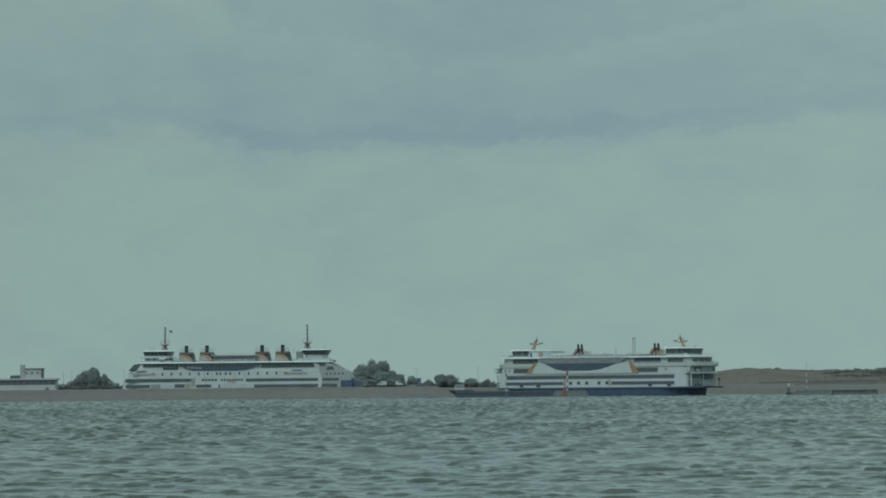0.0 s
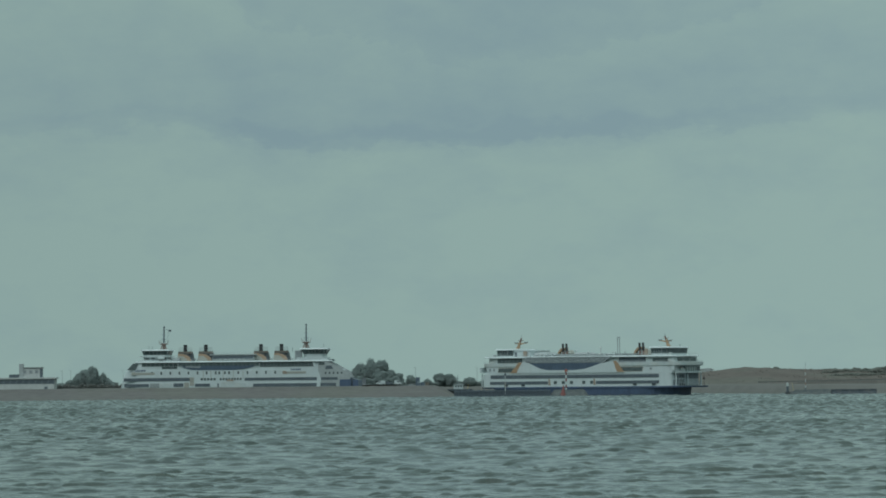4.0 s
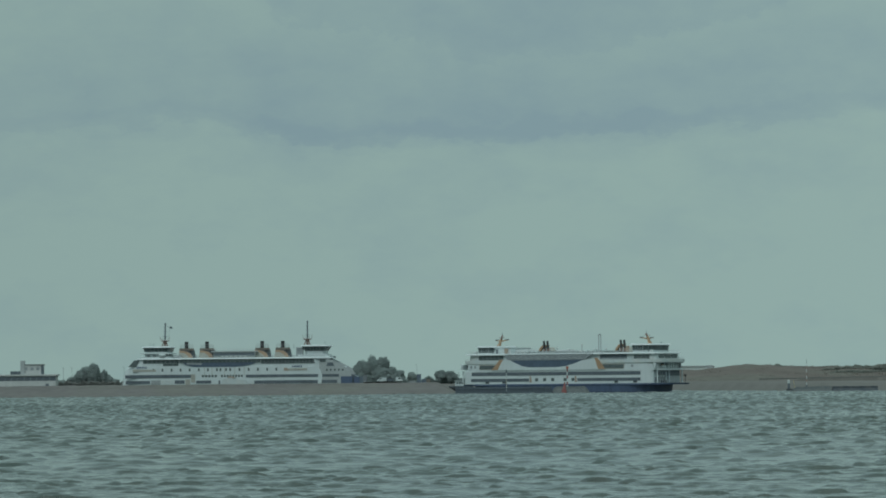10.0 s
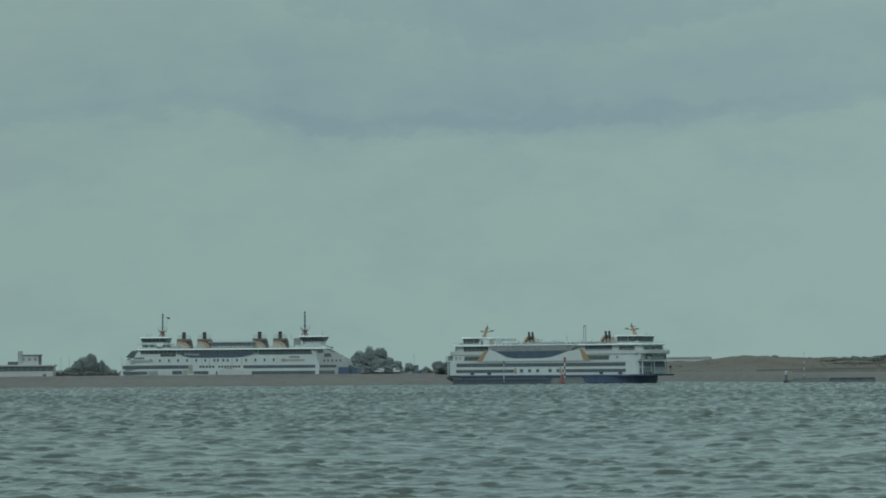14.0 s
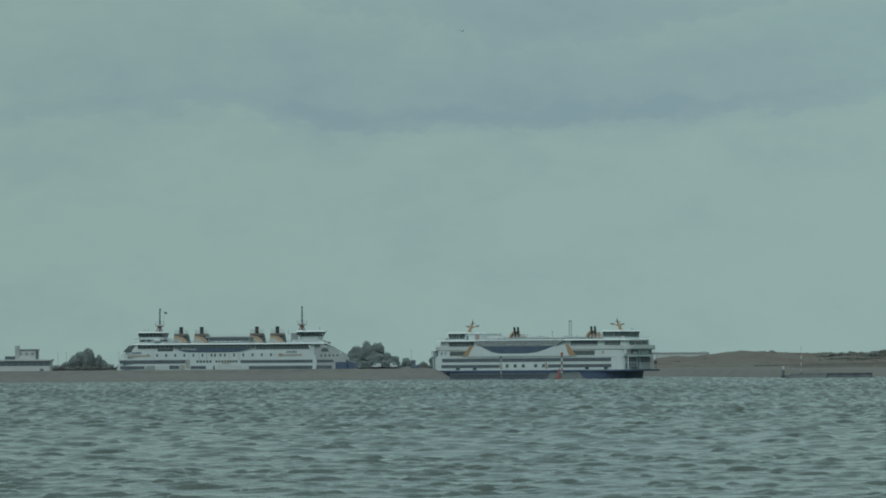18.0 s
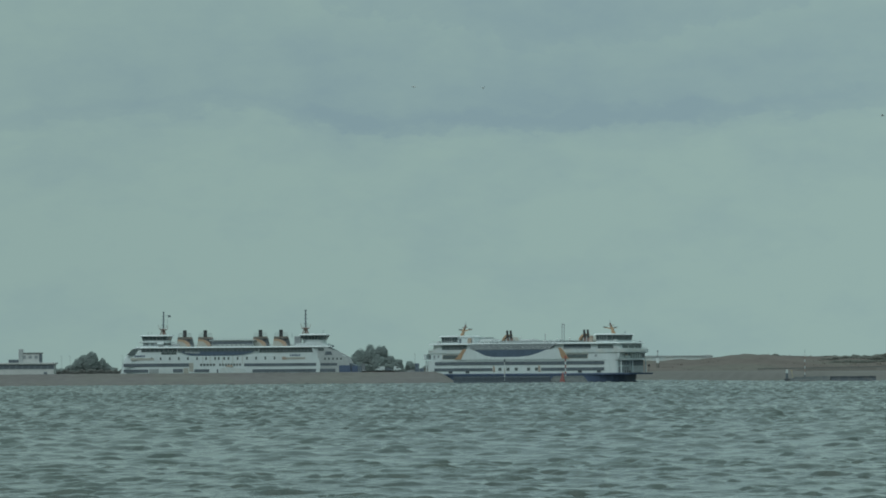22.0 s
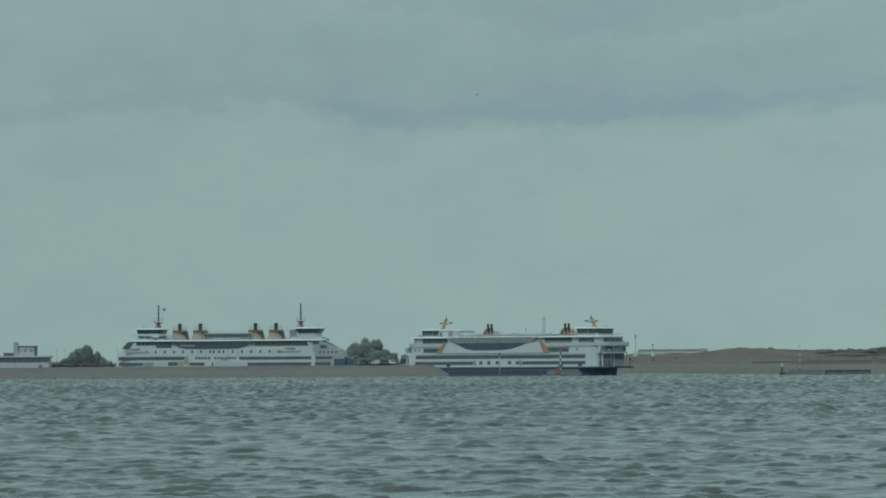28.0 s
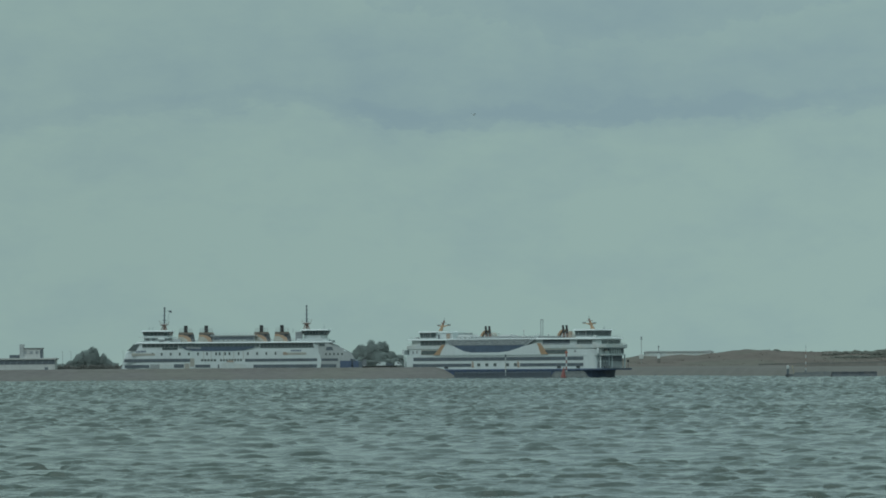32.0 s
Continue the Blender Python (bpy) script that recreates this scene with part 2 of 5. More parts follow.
    puff = sums("MULTIPLY_ADD", cloud_noise(48, 26, 6.0, 17.9), 0.66, -0.36)
    total = sums("ADD", sums("MAXIMUM", bank, lobes), sums("ADD", streak, puff))
    mix = n.new("ShaderNodeMix")
    mix.data_type = "RGBA"
    mix.inputs["A"].default_value = (0.264, 0.383, 0.363, 1)
    mix.inputs["B"].default_value = (0.205, 0.306, 0.337, 1)
    l.new(total, mix.inputs["Factor"])
    east = n.new("ShaderNodeMapRange")      # a little brighter to the east
    east.inputs["From Min"].default_value, east.inputs["From Max"].default_value = -400, 400
    east.inputs["To Min"].default_value, east.inputs["To Max"].default_value = 0.98, 1.05
    l.new(sep.outputs["X"], east.inputs["Value"])
    l.new(east.outputs["Result"], em.inputs["Strength"])
    l.new(mix.outputs["Result"], em.inputs["Color"])
    return m


def ground_material():
    """Sand and dry dune grass, greener in patches."""
    m = mat("dune_sand_and_grass", (0.155, 0.131, 0.117), 0.95, vary=0.2, scale=0.03, stretch=(1, 0.6, 4), bump=0.4, fine=7, tint=(0.12, 0.118, 0.1), tint_amount=0.75)
    n, l = m.node_tree.nodes, m.node_tree.links
    b = n["Principled BSDF"]
    grass = b.inputs["Base Color"].links[0].from_socket
    tc, sep = n.new("ShaderNodeTexCoord"), n.new("ShaderNodeSeparateXYZ")
    l.new(tc.outputs["Object"], sep.inputs[0])
    low = n.new("ShaderNodeMapRange")       # bare grey sand below the dune foot
    low.inputs["From Min"].default_value, low.inputs["From Max"].default_value = 4.6, 5.4
    l.new(sep.outputs["Z"], low.inputs["Value"])
    grain = n.new("ShaderNodeTexNoise")
    grain.inputs["Scale"].default_value, grain.inputs["Detail"].default_value = 0.05, 6.0
    ramp = n.new("ShaderNodeValToRGB")
    ramp.color_ramp.elements[0].color, ramp.color_ramp.elements[1].color = (0.122, 0.12, 0.112, 1), (0.172, 0.167, 0.158, 1)
    l.new(tc.outputs["Object"], grain.inputs["Vector"])
    l.new(grain.outputs["Fac"], ramp.inputs["Fac"])
    mix = n.new("ShaderNodeMix")
    mix.data_type = "RGBA"
    l.new(low.outputs["Result"], mix.inputs["Factor"])
    l.new(ramp.outputs["Color"], mix.inputs["A"])
    l.new(grass, mix.inputs["B"])
    l.new(mix.outputs["Result"], b.inputs["Base Color"])
    return m


# ---- mesh helpers ----
def part(name, bm, material, parent=None, label="", smooth=False):
    me = bpy.data.meshes.new(name)
    bm.normal_update()
    bm.to_mesh(me)
    bm.free()
    me.materials.append(material)
    if smooth:
        me.shade_smooth()
    ob = new(name, me)
    ob.parent = parent
    return tagged(ob, label)


def again(ob, m):
    """One more piece on the mesh of ob, beside it under the same parent."""
    o = ob.copy()
    scene.collection.objects.link(o)
    o.matrix_basis = m
    return o


def box(bm, x0, x1, y0, y1, z0, z1, bevel=0.0):
    r = bmesh.ops.create_cube(bm, size=1.0, matrix=Matrix.LocRotScale(((x0 + x1) / 2, (y0 + y1) / 2, (z0 + z1) / 2), None, (x1 - x0, y1 - y0, z1 - z0)))
    if bevel:
        edges = {e for v in r["verts"] for e in v.link_edges}
        bmesh.ops.bevel(bm, geom=list(edges), offset=bevel, segments=2, affect="EDGES")
    return bm


def loft(bm, rings, cap=True):
    rows = [[bm.verts.new(p) for p in r] for r in rings]
    for a, b in zip(rows, rows[1:]):
        for i in range(len(a)):
            j = (i + 1) % len(a)
            bm.faces.new((a[i], a[j], b[j], b[i]))
    if cap:
        bm.faces.new(rows[0][::-1])
        bm.faces.new(rows[-1])
    return bm


def prism(bm, pts, y0, y1):
    """Side-view outline (x, z) drawn counter-clockwise, from y0 to y1."""
    return loft(bm, [[(x, y1, z) for x, z in pts], [(x, y0, z) for x, z in pts]])


def cyl(bm, p, q, r0, r1=None, n=10):
    p, q = Vector(p), Vector(q)
    r1 = r0 if r1 is None else r1
    t = (q - p).to_track_quat("Z", "Y")
    ring = [Vector((math.cos(2 * math.pi * i / n), math.sin(2 * math.pi * i / n), 0)) for i in range(n)]
    return loft(bm, [[p + t @ (v * r0) for v in ring], [q + t @ (v * r1) for v in ring]])


def ends(a, b, nose, tip, z, n=7, back=None):
    """Plan outline of a deck: straight sides, rounded ends of length nose, blunt tips."""
    quarter = [(a - nose + nose * math.sin(i / n * math.pi / 2), b * tip + b * (1 - tip) * math.cos(i / n * math.pi / 2)) for i in range(n + 1)]
    right = [(x, -y) for x, y in quarter] + [(x, y) for x, y in reversed(quarter)]
    c = a if back is None else back
    left = [(-(x - a) - c, -y) for x, y in right]
    return [(x, y, z) for x, y in right + left]


def bms():
    return bmesh.new()

# ---- sea, land and sky ----
def smooth(a, b, v):
    t = np.clip((v - a) / (b - a), 0, 1)
    return t * t * (3 - 2 * t)


WAVE_STD = (0.047, 0.062, 0.105, 0.15, 0.135)


def wave_height(x, y, shortest, seed, wind):
    """Short-crested wind sea: waves of 1 to 14 m from many directions, some crests standing out in groups."""
    rng = np.random.RandomState(seed)
    tall = np.interp(y, [230, 500, 1000, 2000, 2700], WAVE_STD)     # rougher in the open channel
    peak = 3.3 * max(1.0, shortest / 0.73) ** 0.5        # longer seas farther out
    h, power = np.zeros_like(x), 0.0
    for i in range(130):
        lam = 1.0 * 13.0 ** rng.rand()
        turn = radians(wind) + rng.normal(0, 1.1)
        amp = min(1.0, (lam / peak) ** 0.65, (peak / lam) ** 0.8)
        ph = rng.rand() * 6.28
        if lam < shortest:
            continue
        power += 0.5 * amp * amp
        h += amp * np.sin(2 * math.pi / lam * (x * math.cos(turn) + y * math.sin(turn)) + ph + 0.9 * np.sin(x / 17 + ph) + 0.9 * np.sin(y / 23 - ph))
    group = np.zeros_like(x)
    for i in range(12):
        lam, turn, ph = 3.5 * 5 ** rng.rand(), rng.rand() * 3.14, rng.rand() * 6.28
        group += np.sin(2 * math.pi / lam * (x * math.cos(turn) + y * math.sin(turn)) + ph)
    h *= np.exp(0.9 * group / 2.45 - 0.4) * tall / math.sqrt(power)
    h += 0.04 * np.maximum(h, 0) ** 2 / tall              # peaked crests, flat troughs
    return 5.0 * tall * np.tanh(h / (5.0 * tall))        # the wind trims the tallest


def water_sheet(name, seed, wind, zones, label):
    verts, faces, start = [], [], 0
    for x0, x1, sx, y0, y1, sy in zones:
        xs, ys = np.arange(x0, x1, sx), np.arange(y0, y1, sy)
        gx, gy = np.meshgrid(xs, ys)
        gz = wave_height(gx, gy, 2.2 * sx, seed, wind)
        gz -= 0.9 * smooth(y1 - 8, y1, gy) + (0.9 * (1 - smooth(y0, y0 + 8, gy)) if start else 0)     # ends dip under the next stretch
        verts.append(np.stack([gx, gy, gz], -1).reshape(-1, 3))
        i = np.arange(len(ys) - 1)[:, None] * len(xs) + np.arange(len(xs) - 1)[None] + start
        faces.append(np.stack([i, i + 1, i + 1 + len(xs), i + len(xs)], -1).reshape(-1, 4))
        start += gx.size
    verts.append(np.array([(-2600, -400, -0.55), (2600, -400, -0.55), (2600, 3480, -0.55), (-2600, 3480, -0.55)], float))
    faces.append(np.array([[start, start + 1, start + 2, start + 3]]))       # calm water beyond the waves
    v, f = np.concatenate(verts), np.concatenate(faces)
    me = bpy.data.meshes.new(name)
    me.vertices.add(len(v))
    me.vertices.foreach_set("co", v.astype(np.float32).ravel())
    me.loops.add(f.size)
    me.loops.foreach_set("vertex_index", f.astype(np.int32).ravel())
    me.polygons.add(len(f))
    me.polygons.foreach_set("loop_start", np.arange(0, f.size, 4, dtype=np.int32))
    me.update(calc_edges=True)
    me.shade_smooth()
    me.materials.append(WATER)
    return tagged(new(name, me), label, "sea", kind="structure")


def ground_sheet():
    xs = np.concatenate([np.arange(-2600, -480, 120), np.arange(-480, 460, 5.0), np.arange(460, 2700, 120)])
    ys = np.concatenate([np.arange(-400, 60, 20), np.arange(60, 2700, 120), np.arange(2700, 3900, 6.0), np.arange(3900, 4660, 40)])
    x, y = np.meshgrid(xs, ys)
    rough = np.array([[noise.fractal(Vector((a / 28, b / 60, 0)), 0.9, 2.1, 4) for a in xs] for b in ys])
    z = np.full_like(x, -4.0)
    z = np.where(y < 100, -4 + 9.4 * (1 - smooth(12, 60, y)), z)           # the dike under the camera
    shore = np.interp(x, [70, 95, 135, 190, 260], [3340, 3330, 3235, 2810, 2790])
    d = y - shore
    beach = -4 + 4 * smooth(-30, 0, d) + 4.3 * smooth(-2, 34, d)
    quay = -4 + 8.8 * smooth(3338, 3346, y)
    right = x > 70
    z = np.where(y > 2600, np.where(right, beach, quay), z)
    crest = np.interp(x, [-600, 60, 121, 160, 184, 195, 220, 238, 256, 280, 600], [4.8, 4.8, 10.6, 11.6, 13.6, 15.3, 14.2, 12.8, 13.4, 12.8, 12])
    dune = smooth(3420, 3590, y) * (1 - 0.4 * smooth(3640, 3800, y))
    z = z + np.where((y > 3400), dune * (crest - 4.6 + np.where(x > 100, 1.6, 0.2) * rough), 0.0)
    z = z + np.where(d > 20, 0.25 * rough, 0.0)
    v = np.stack([x, y, z], -1).reshape(-1, 3)
    i = np.arange(len(ys) - 1)[:, None] * len(xs) + np.arange(len(xs) - 1)[None]
    f = np.stack([i, i + 1, i + 1 + len(xs), i + len(xs)], -1).reshape(-1, 4)
    me = bpy.data.meshes.new("ground")
    me.from_pydata(v.tolist(), [], f.tolist())
    me.shade_smooth()
    me.materials.append(ground_material())
    return tagged(new("ground", me), "brown sandy shore and low grassy dunes behind the water", "ground", kind="structure")


def sky_sheet():
    bm = bms()
    rows = []
    for j in range(25):
        e = radians(-0.8 + 36 * (j / 24) ** 1.6)
        rows.append([bm.verts.new((4720 * math.cos(e) * math.sin(radians(a)), 4720 * math.cos(e) * math.cos(radians(a)), 4720 * math.sin(e))) for a in range(-36, 37, 2)])
    for a, b in zip(rows, rows[1:]):
        for i in range(len(a) - 1):
            bm.faces.new((a[i], a[i + 1], b[i + 1], b[i]))
    return tagged(part("backdrop", bm, sky_material(), smooth=True), "overcast sky with a dark bluish cloud bank", "sky", kind="structure")


def bank(name, x0, x1, yc, half, crest, material, label, taper0=0.0, taper1=0.0, rough=0.3, step=3.0, top=2.0, slope=0.0):
    """A dam along x: sloping sides, flat top, ends tapering down; slope: rise of the crest along its length."""
    bm = bms()
    rings = []
    n = max(3, int((x1 - x0) / step))
    for i in range(n + 1):
        x = x0 + (x1 - x0) * i / n
        k = 1.0
        if taper0:
            k = min(k, max(0.0, (x - x0) / taper0))
        if taper1:
            k = min(k, max(0.0, (x1 - x) / taper1))
        h = -2.5 + (crest + slope * (x - x0) + 2.5) * (0.25 + 0.75 * k)
        ring = []
        for u, w in ((-half, 0.0), (-half * 0.75, 0.26), (-half * 0.5, 0.52), (-half * 0.25, 0.78), (-top, 1.0), (top, 1.0), (half * 0.5, 0.5), (half, 0.0)):
            j = noise.noise(Vector((x * 0.6, u * 0.9 + yc, 3.0)))
            j2 = noise.noise(Vector((x * 0.06, u * 0.2 + yc, 8.0)))
            ring.append((x + rough * j, yc + u + rough * j, -2.5 + w * (h + 2.5) + (rough * (0.7 * j + 0.6 * j2) if w > 0.1 else 0)))
        rings.append(ring[::-1])
    loft(bm, rings)
    return tagged(part(name, bm, material), label, "breakwater" if "break" in name else "dike", kind="structure")


SAND = mat("grey_dune_sand", (0.2, 0.192, 0.178), 0.95, vary=0.15, scale=0.05, bump=0.1)
WATER = water_material()
sea = water_sheet("water", 4, -64, ((-90, 70, 0.33, 230, 500, 0.42), (-130, 95, 0.7, 480, 1010, 0.9), (-200, 155, 1.0, 975, 1910, 1.6), (-310, 310, 1.25, 1860, 3440, 2.5)), "choppy grey-green sea with small wind waves")
ground = ground_sheet()
sky = sky_sheet()
dike = bank("sea_dike", -720, 9.6, 2932, 22, 5.8, DIKE, "brown stone sea dike in front of the harbour", taper1=10, rough=0.25, step=4, top=3)
mole = bank("breakwater", 54, 76, 2888, 8, 3.2, WETROCK, "low grey rock breakwater at the harbour mouth", taper0=4, taper1=3, rough=0.5, step=1.2, top=1.2)
land_dike = bank("sand_dike", 186, 330, 3404, 14, 5.6, SAND, "low pale sand dike at the foot of the dunes", taper0=30, rough=0.2, step=4, top=3, slope=0.012)
groyne = bank("breakwater", 166, 188, 2742, 7, 2.15, WETROCK, "low grey stone groyne on the beach", taper0=5, rough=0.3, step=1.2, top=1.0, slope=0.012)
groyne_head = bank("breakwater", 188.2, 210, 2741, 6, 2.3, BASALT, "low dark stone block groyne on the beach", rough=0.18, step=1.2, top=1.4)



def pile_jetty(x0, x1, y, top):
    """A row of dark piles with a waling beam and a plank walk, in front of the harbour basin."""
    j = tagged(new("pile_jetty"), "dark tarred pile jetty along the harbour mouth", "jetty")
    j.matrix_world = pose(x0, y, 0)
    n = int((x1 - x0) / 0.76)
    first = part("jetty_post", cyl(bms(), (0, 0, -2.5), (0, 0, top), 0.36, 0.33, 8), PILE, j)
    for i in range(1, n + 1):
        again(first, pose((x1 - x0) * i / n, 0.25 * math.sin(i * 2.3), 0.22 * math.sin(i * 1.7) - 0.1))
    part("waling_beam", box(bms(), -0.5, x1 - x0 + 0.5, -0.6, -0.35, top - 1.1, top - 0.7, 0.04), PILE, j)
    part("walkway", box(bms(), -0.5, x1 - x0 + 0.5, 0.4, 2.2, top - 0.5, top - 0.25, 0.03), PILE, j)
    part("sheet_wall", box(bms(), -0.5, x1 - x0 + 0.5, 0.05, 0.38, -2.5, top - 0.6), PILE, j)
    return j


pile_jetty(7.5, 55.5, 2886, 3.3)


DOORGREY = mat("shaded_grey_paint", (0.18, 0.2, 0.22), 0.6, vary=0.15, scale=0.3)


# ---- the ferry lying in the harbour ----
def plate(parent, name, pts, sg, out, proud, material, label=""):
    """A panel of outline (x, z) on one side of a ship, lying from out to out + proud metres off the middle line."""
    y0, y1 = sorted((sg * out, sg * (out + proud)))
    return part(name, prism(bms(), pts, y0, y1), material, parent, label)


def panes(parent, xs, w, y, z0, z1, material, name="window"):
    """Equal panes of width w, centred on each x, in a side at y."""
    first = part(name, box(bms(), -w / 2, w / 2, -0.06, 0.06, z0, z1, 0.04), material, parent)
    first.location = (xs[0], y, 0)
    for x in xs[1:]:
        again(first, pose(x, y, 0))
    return first


def strip(parent, x0, x1, y, z0, z1, material, name="window_band", mullions=0, lean=0.0, label="", post=0.09):
    """A long dark slab on the side with posts over it: glass, and the painted shade of openings."""
    bm = prism(bms(), [(x0, z0), (x1, z0), (x1 - lean, z1), (x0 + lean, z1)], y - 0.08, y + 0.08)
    b = part(name, bm, material, parent, label)
    if mullions:
        first = part("mullion", box(bms(), -post, post, -0.08, 0.08, z0, z1), DOORGREY, b)
        for i in range(1, mullions + 1):
            m = pose(x0 + (x1 - x0) * i / (mullions + 1), y + math.copysign(0.08, y), 0)
            if i == 1:
                first.matrix_basis = m
            else:
                again(first, m)
    return b


def rail(parent, x0, x1, y, z, n, h=1.1):
    bm = bms()
    for i in range(n + 1):
        x = x0 + (x1 - x0) * i / n
        cyl(bm, (x, y, z), (x, y, z + h), 0.04, n=4)
    for k in (0.5, 1.0):
        cyl(bm, (x0, y, z + h * k), (x1, y, z + h * k), 0.04, n=4)
    return part("railing", bm, LIGHTGREY, parent)


def raft(parent, x, y, z):
    """A white life raft drum on its cradle."""
    r = part("life_raft", cyl(bms(), (x - 0.75, y, z + 0.75), (x + 0.75, y, z + 0.75), 0.42, n=10), OFFWHITE, parent, "white life raft canister")
    part("cradle", box(bms(), x - 0.6, x + 0.6, y - 0.3, y + 0.3, z, z + 0.4), STEEL, r)
    return r


def deck_vent(parent, x, y, z, h, r=0.35):
    v = part("deck_vent", cyl(bms(), (x, y, z), (x, y, z + h), r * 0.6, n=8), LIGHTGREY, parent)
    part("vent_cap", cyl(bms(), (x, y, z + h), (x, y, z + h + r), r * 1.3, r * 0.7, 10), OFFWHITE, v)
    return v


def signal_mast(parent, x, z, top, lean=0.0, flag=False):
    """Dark pole on a red-brown tripod with a ring platform, short yards and a flag."""
    m = part("mast", cyl(bms(), (x, 0, z + 2.0), (x + lean, 0, top), 0.5, 0.3, 8), SHADE, parent, "tall dark signal mast")
    bm = bms()
    for a, b in ((-1.7, -1.2), (1.7, -1.2), (0.0, 1.8)):
        cyl(bm, (x + a, b, z - 0.2), (x + a * 0.25, b * 0.25, z + 3.6), 0.34, 0.26, 6)
    loft(bm, [[(x + a * 0.7, b * 0.7, z + 0.2) for a, b in ((-1, -1), (1, -1), (1, 1), (-1, 1))], [(x + a * 0.42, b * 0.42, z + 3.4) for a, b in ((-1, -1), (1, -1), (1, 1), (-1, 1))]])
    part("mast_foot", bm, RUST, m, "red-brown mast foot")
    part("mast_platform", loft(bms(), [[(x + r * math.cos(i * 0.785), r * math.sin(i * 0.785), z + dz) for i in range(8)] for r, dz in ((1.3, 2.7), (2.3, 3.0), (2.3, 3.3))]), RUST, m)
    for s in (-1, 1):
        part("lantern_post", cyl(bms(), (x + s * 2.2, 0, z + 3.0), (x + s * 2.7, 0, z + 5.6), 0.11, n=5), RUST, m)
        part("lantern_post", cyl(bms(), (x + s * 1.2, -1.0, z + 3.0), (x + s * 1.3, -1.0, z + 4.8), 0.1, n=5), RUST, m)
    for dz, w in ((5.6, 1.5), (8.4, 1.1), (10.6, 0.8)):
        part("yard", box(bms(), x - w, x + w, -0.1, 0.1, z + dz, z + dz + 0.18), SHADE, m)
    part("masthead_light", box(bms(), x + lean - 0.5, x + lean + 0.5, -0.4, 0.4, top - 0.9, top - 0.3, 0.1), SHADE, m)
    part("radar", box(bms(), x - 2.0, x + 2.0, -1.6, -1.2, z + 3.5, z + 3.85, 0.08), OFFWHITE, m)
    if flag:
        f = part("flag", prism(bms(), [(x + 2.6, top - 3.0), (x + 4.2, top - 3.2), (x + 4.2, top - 2.1), (x + 2.6, top - 1.9)], -0.03, 0.03), SHADE, m, "small dark flag")
        part("flag_halyard", cyl(bms(), (x, 0, top - 1.6), (x + 2.7, 0, top - 2.2), 0.06, n=4), SHADE, f)
        part("flag_halyard", cyl(bms(), (x + 2.7, 0, top - 3.2), (x + 1.7, 0, z + 3.0), 0.05, n=4), SHADE, f)
    return m


def funnel(parent, x, y, z, top, pipe):
    """Raked casing: dark after side, brown cap, pale foot and an orange band that sweeps down across it."""
    f = part("funnel", prism(bms(), [(x - 4.8, z), (x + 4.8, z), (x + 4.0, top - 1.2), (x + 3.2, top), (x - 3.9, top)], y - 2.2, y + 2.2), SOOT, parent, "dark ship funnel with a pale foot and an orange band")
    part("casing_foot", prism(bms(), [(x - 4.85, z + 0.05), (x + 1.2, z + 0.05), (x + 0.3, z + 1.6), (x - 1.6, z + 2.9), (x - 4.3, z + 3.1)], y - 2.32, y + 2.32), BEIGE, f, "pale funnel foot")
    part("casing_band", prism(bms(), [(x + 1.2, z + 0.05), (x + 3.4, z + 0.05), (x + 2.5, z + 2.2), (x + 0.6, z + 3.5), (x - 2.0, z + 4.1), (x - 4.15, z + 4.2), (x - 4.3, z + 3.1), (x - 1.6, z + 2.9), (x + 0.3, z + 1.6)], y - 2.28, y + 2.28), SALMON, f, "orange funnel band")
    part("casing_top", prism(bms(), [(x - 4.15, top - 1.0), (x + 3.9, top - 1.0), (x + 3.4, top + 0.15), (x - 4.0, top + 0.15)], y - 2.4, y + 2.4), BROWN, f, "sooty brown funnel cap")
    for dx in (-0.45, 0.45):
        part("uptake", cyl(bms(), (x - 0.3 + dx, y, top), (x - 0.3 + dx, y, pipe), 0.62, 0.6, 12), BLACK, f)
    for s in (-1, 1):
        bm = bms()
        for dx in (-3.6, -2.0, 1.5, 3.0):
            cyl(bm, (x + dx, y + s * 2.3, top + 0.1), (x + dx, y + s * 2.3, top + 2.2), 0.055, n=4)
        for h in (1.1, 2.2):
            cyl(bm, (x - 3.6, y + s * 2.3, top + h), (x + 3.0, y + s * 2.3, top + h), 0.055, n=4)
        part("funnel_rail", bm, STEEL, f)
    part("funnel_grille", box(bms(), x + 1.6, x + 3.2, y - 2.36, y - 2.1, z + 3.2, z + 4.3, 0.03), BLACK, f)
    return f


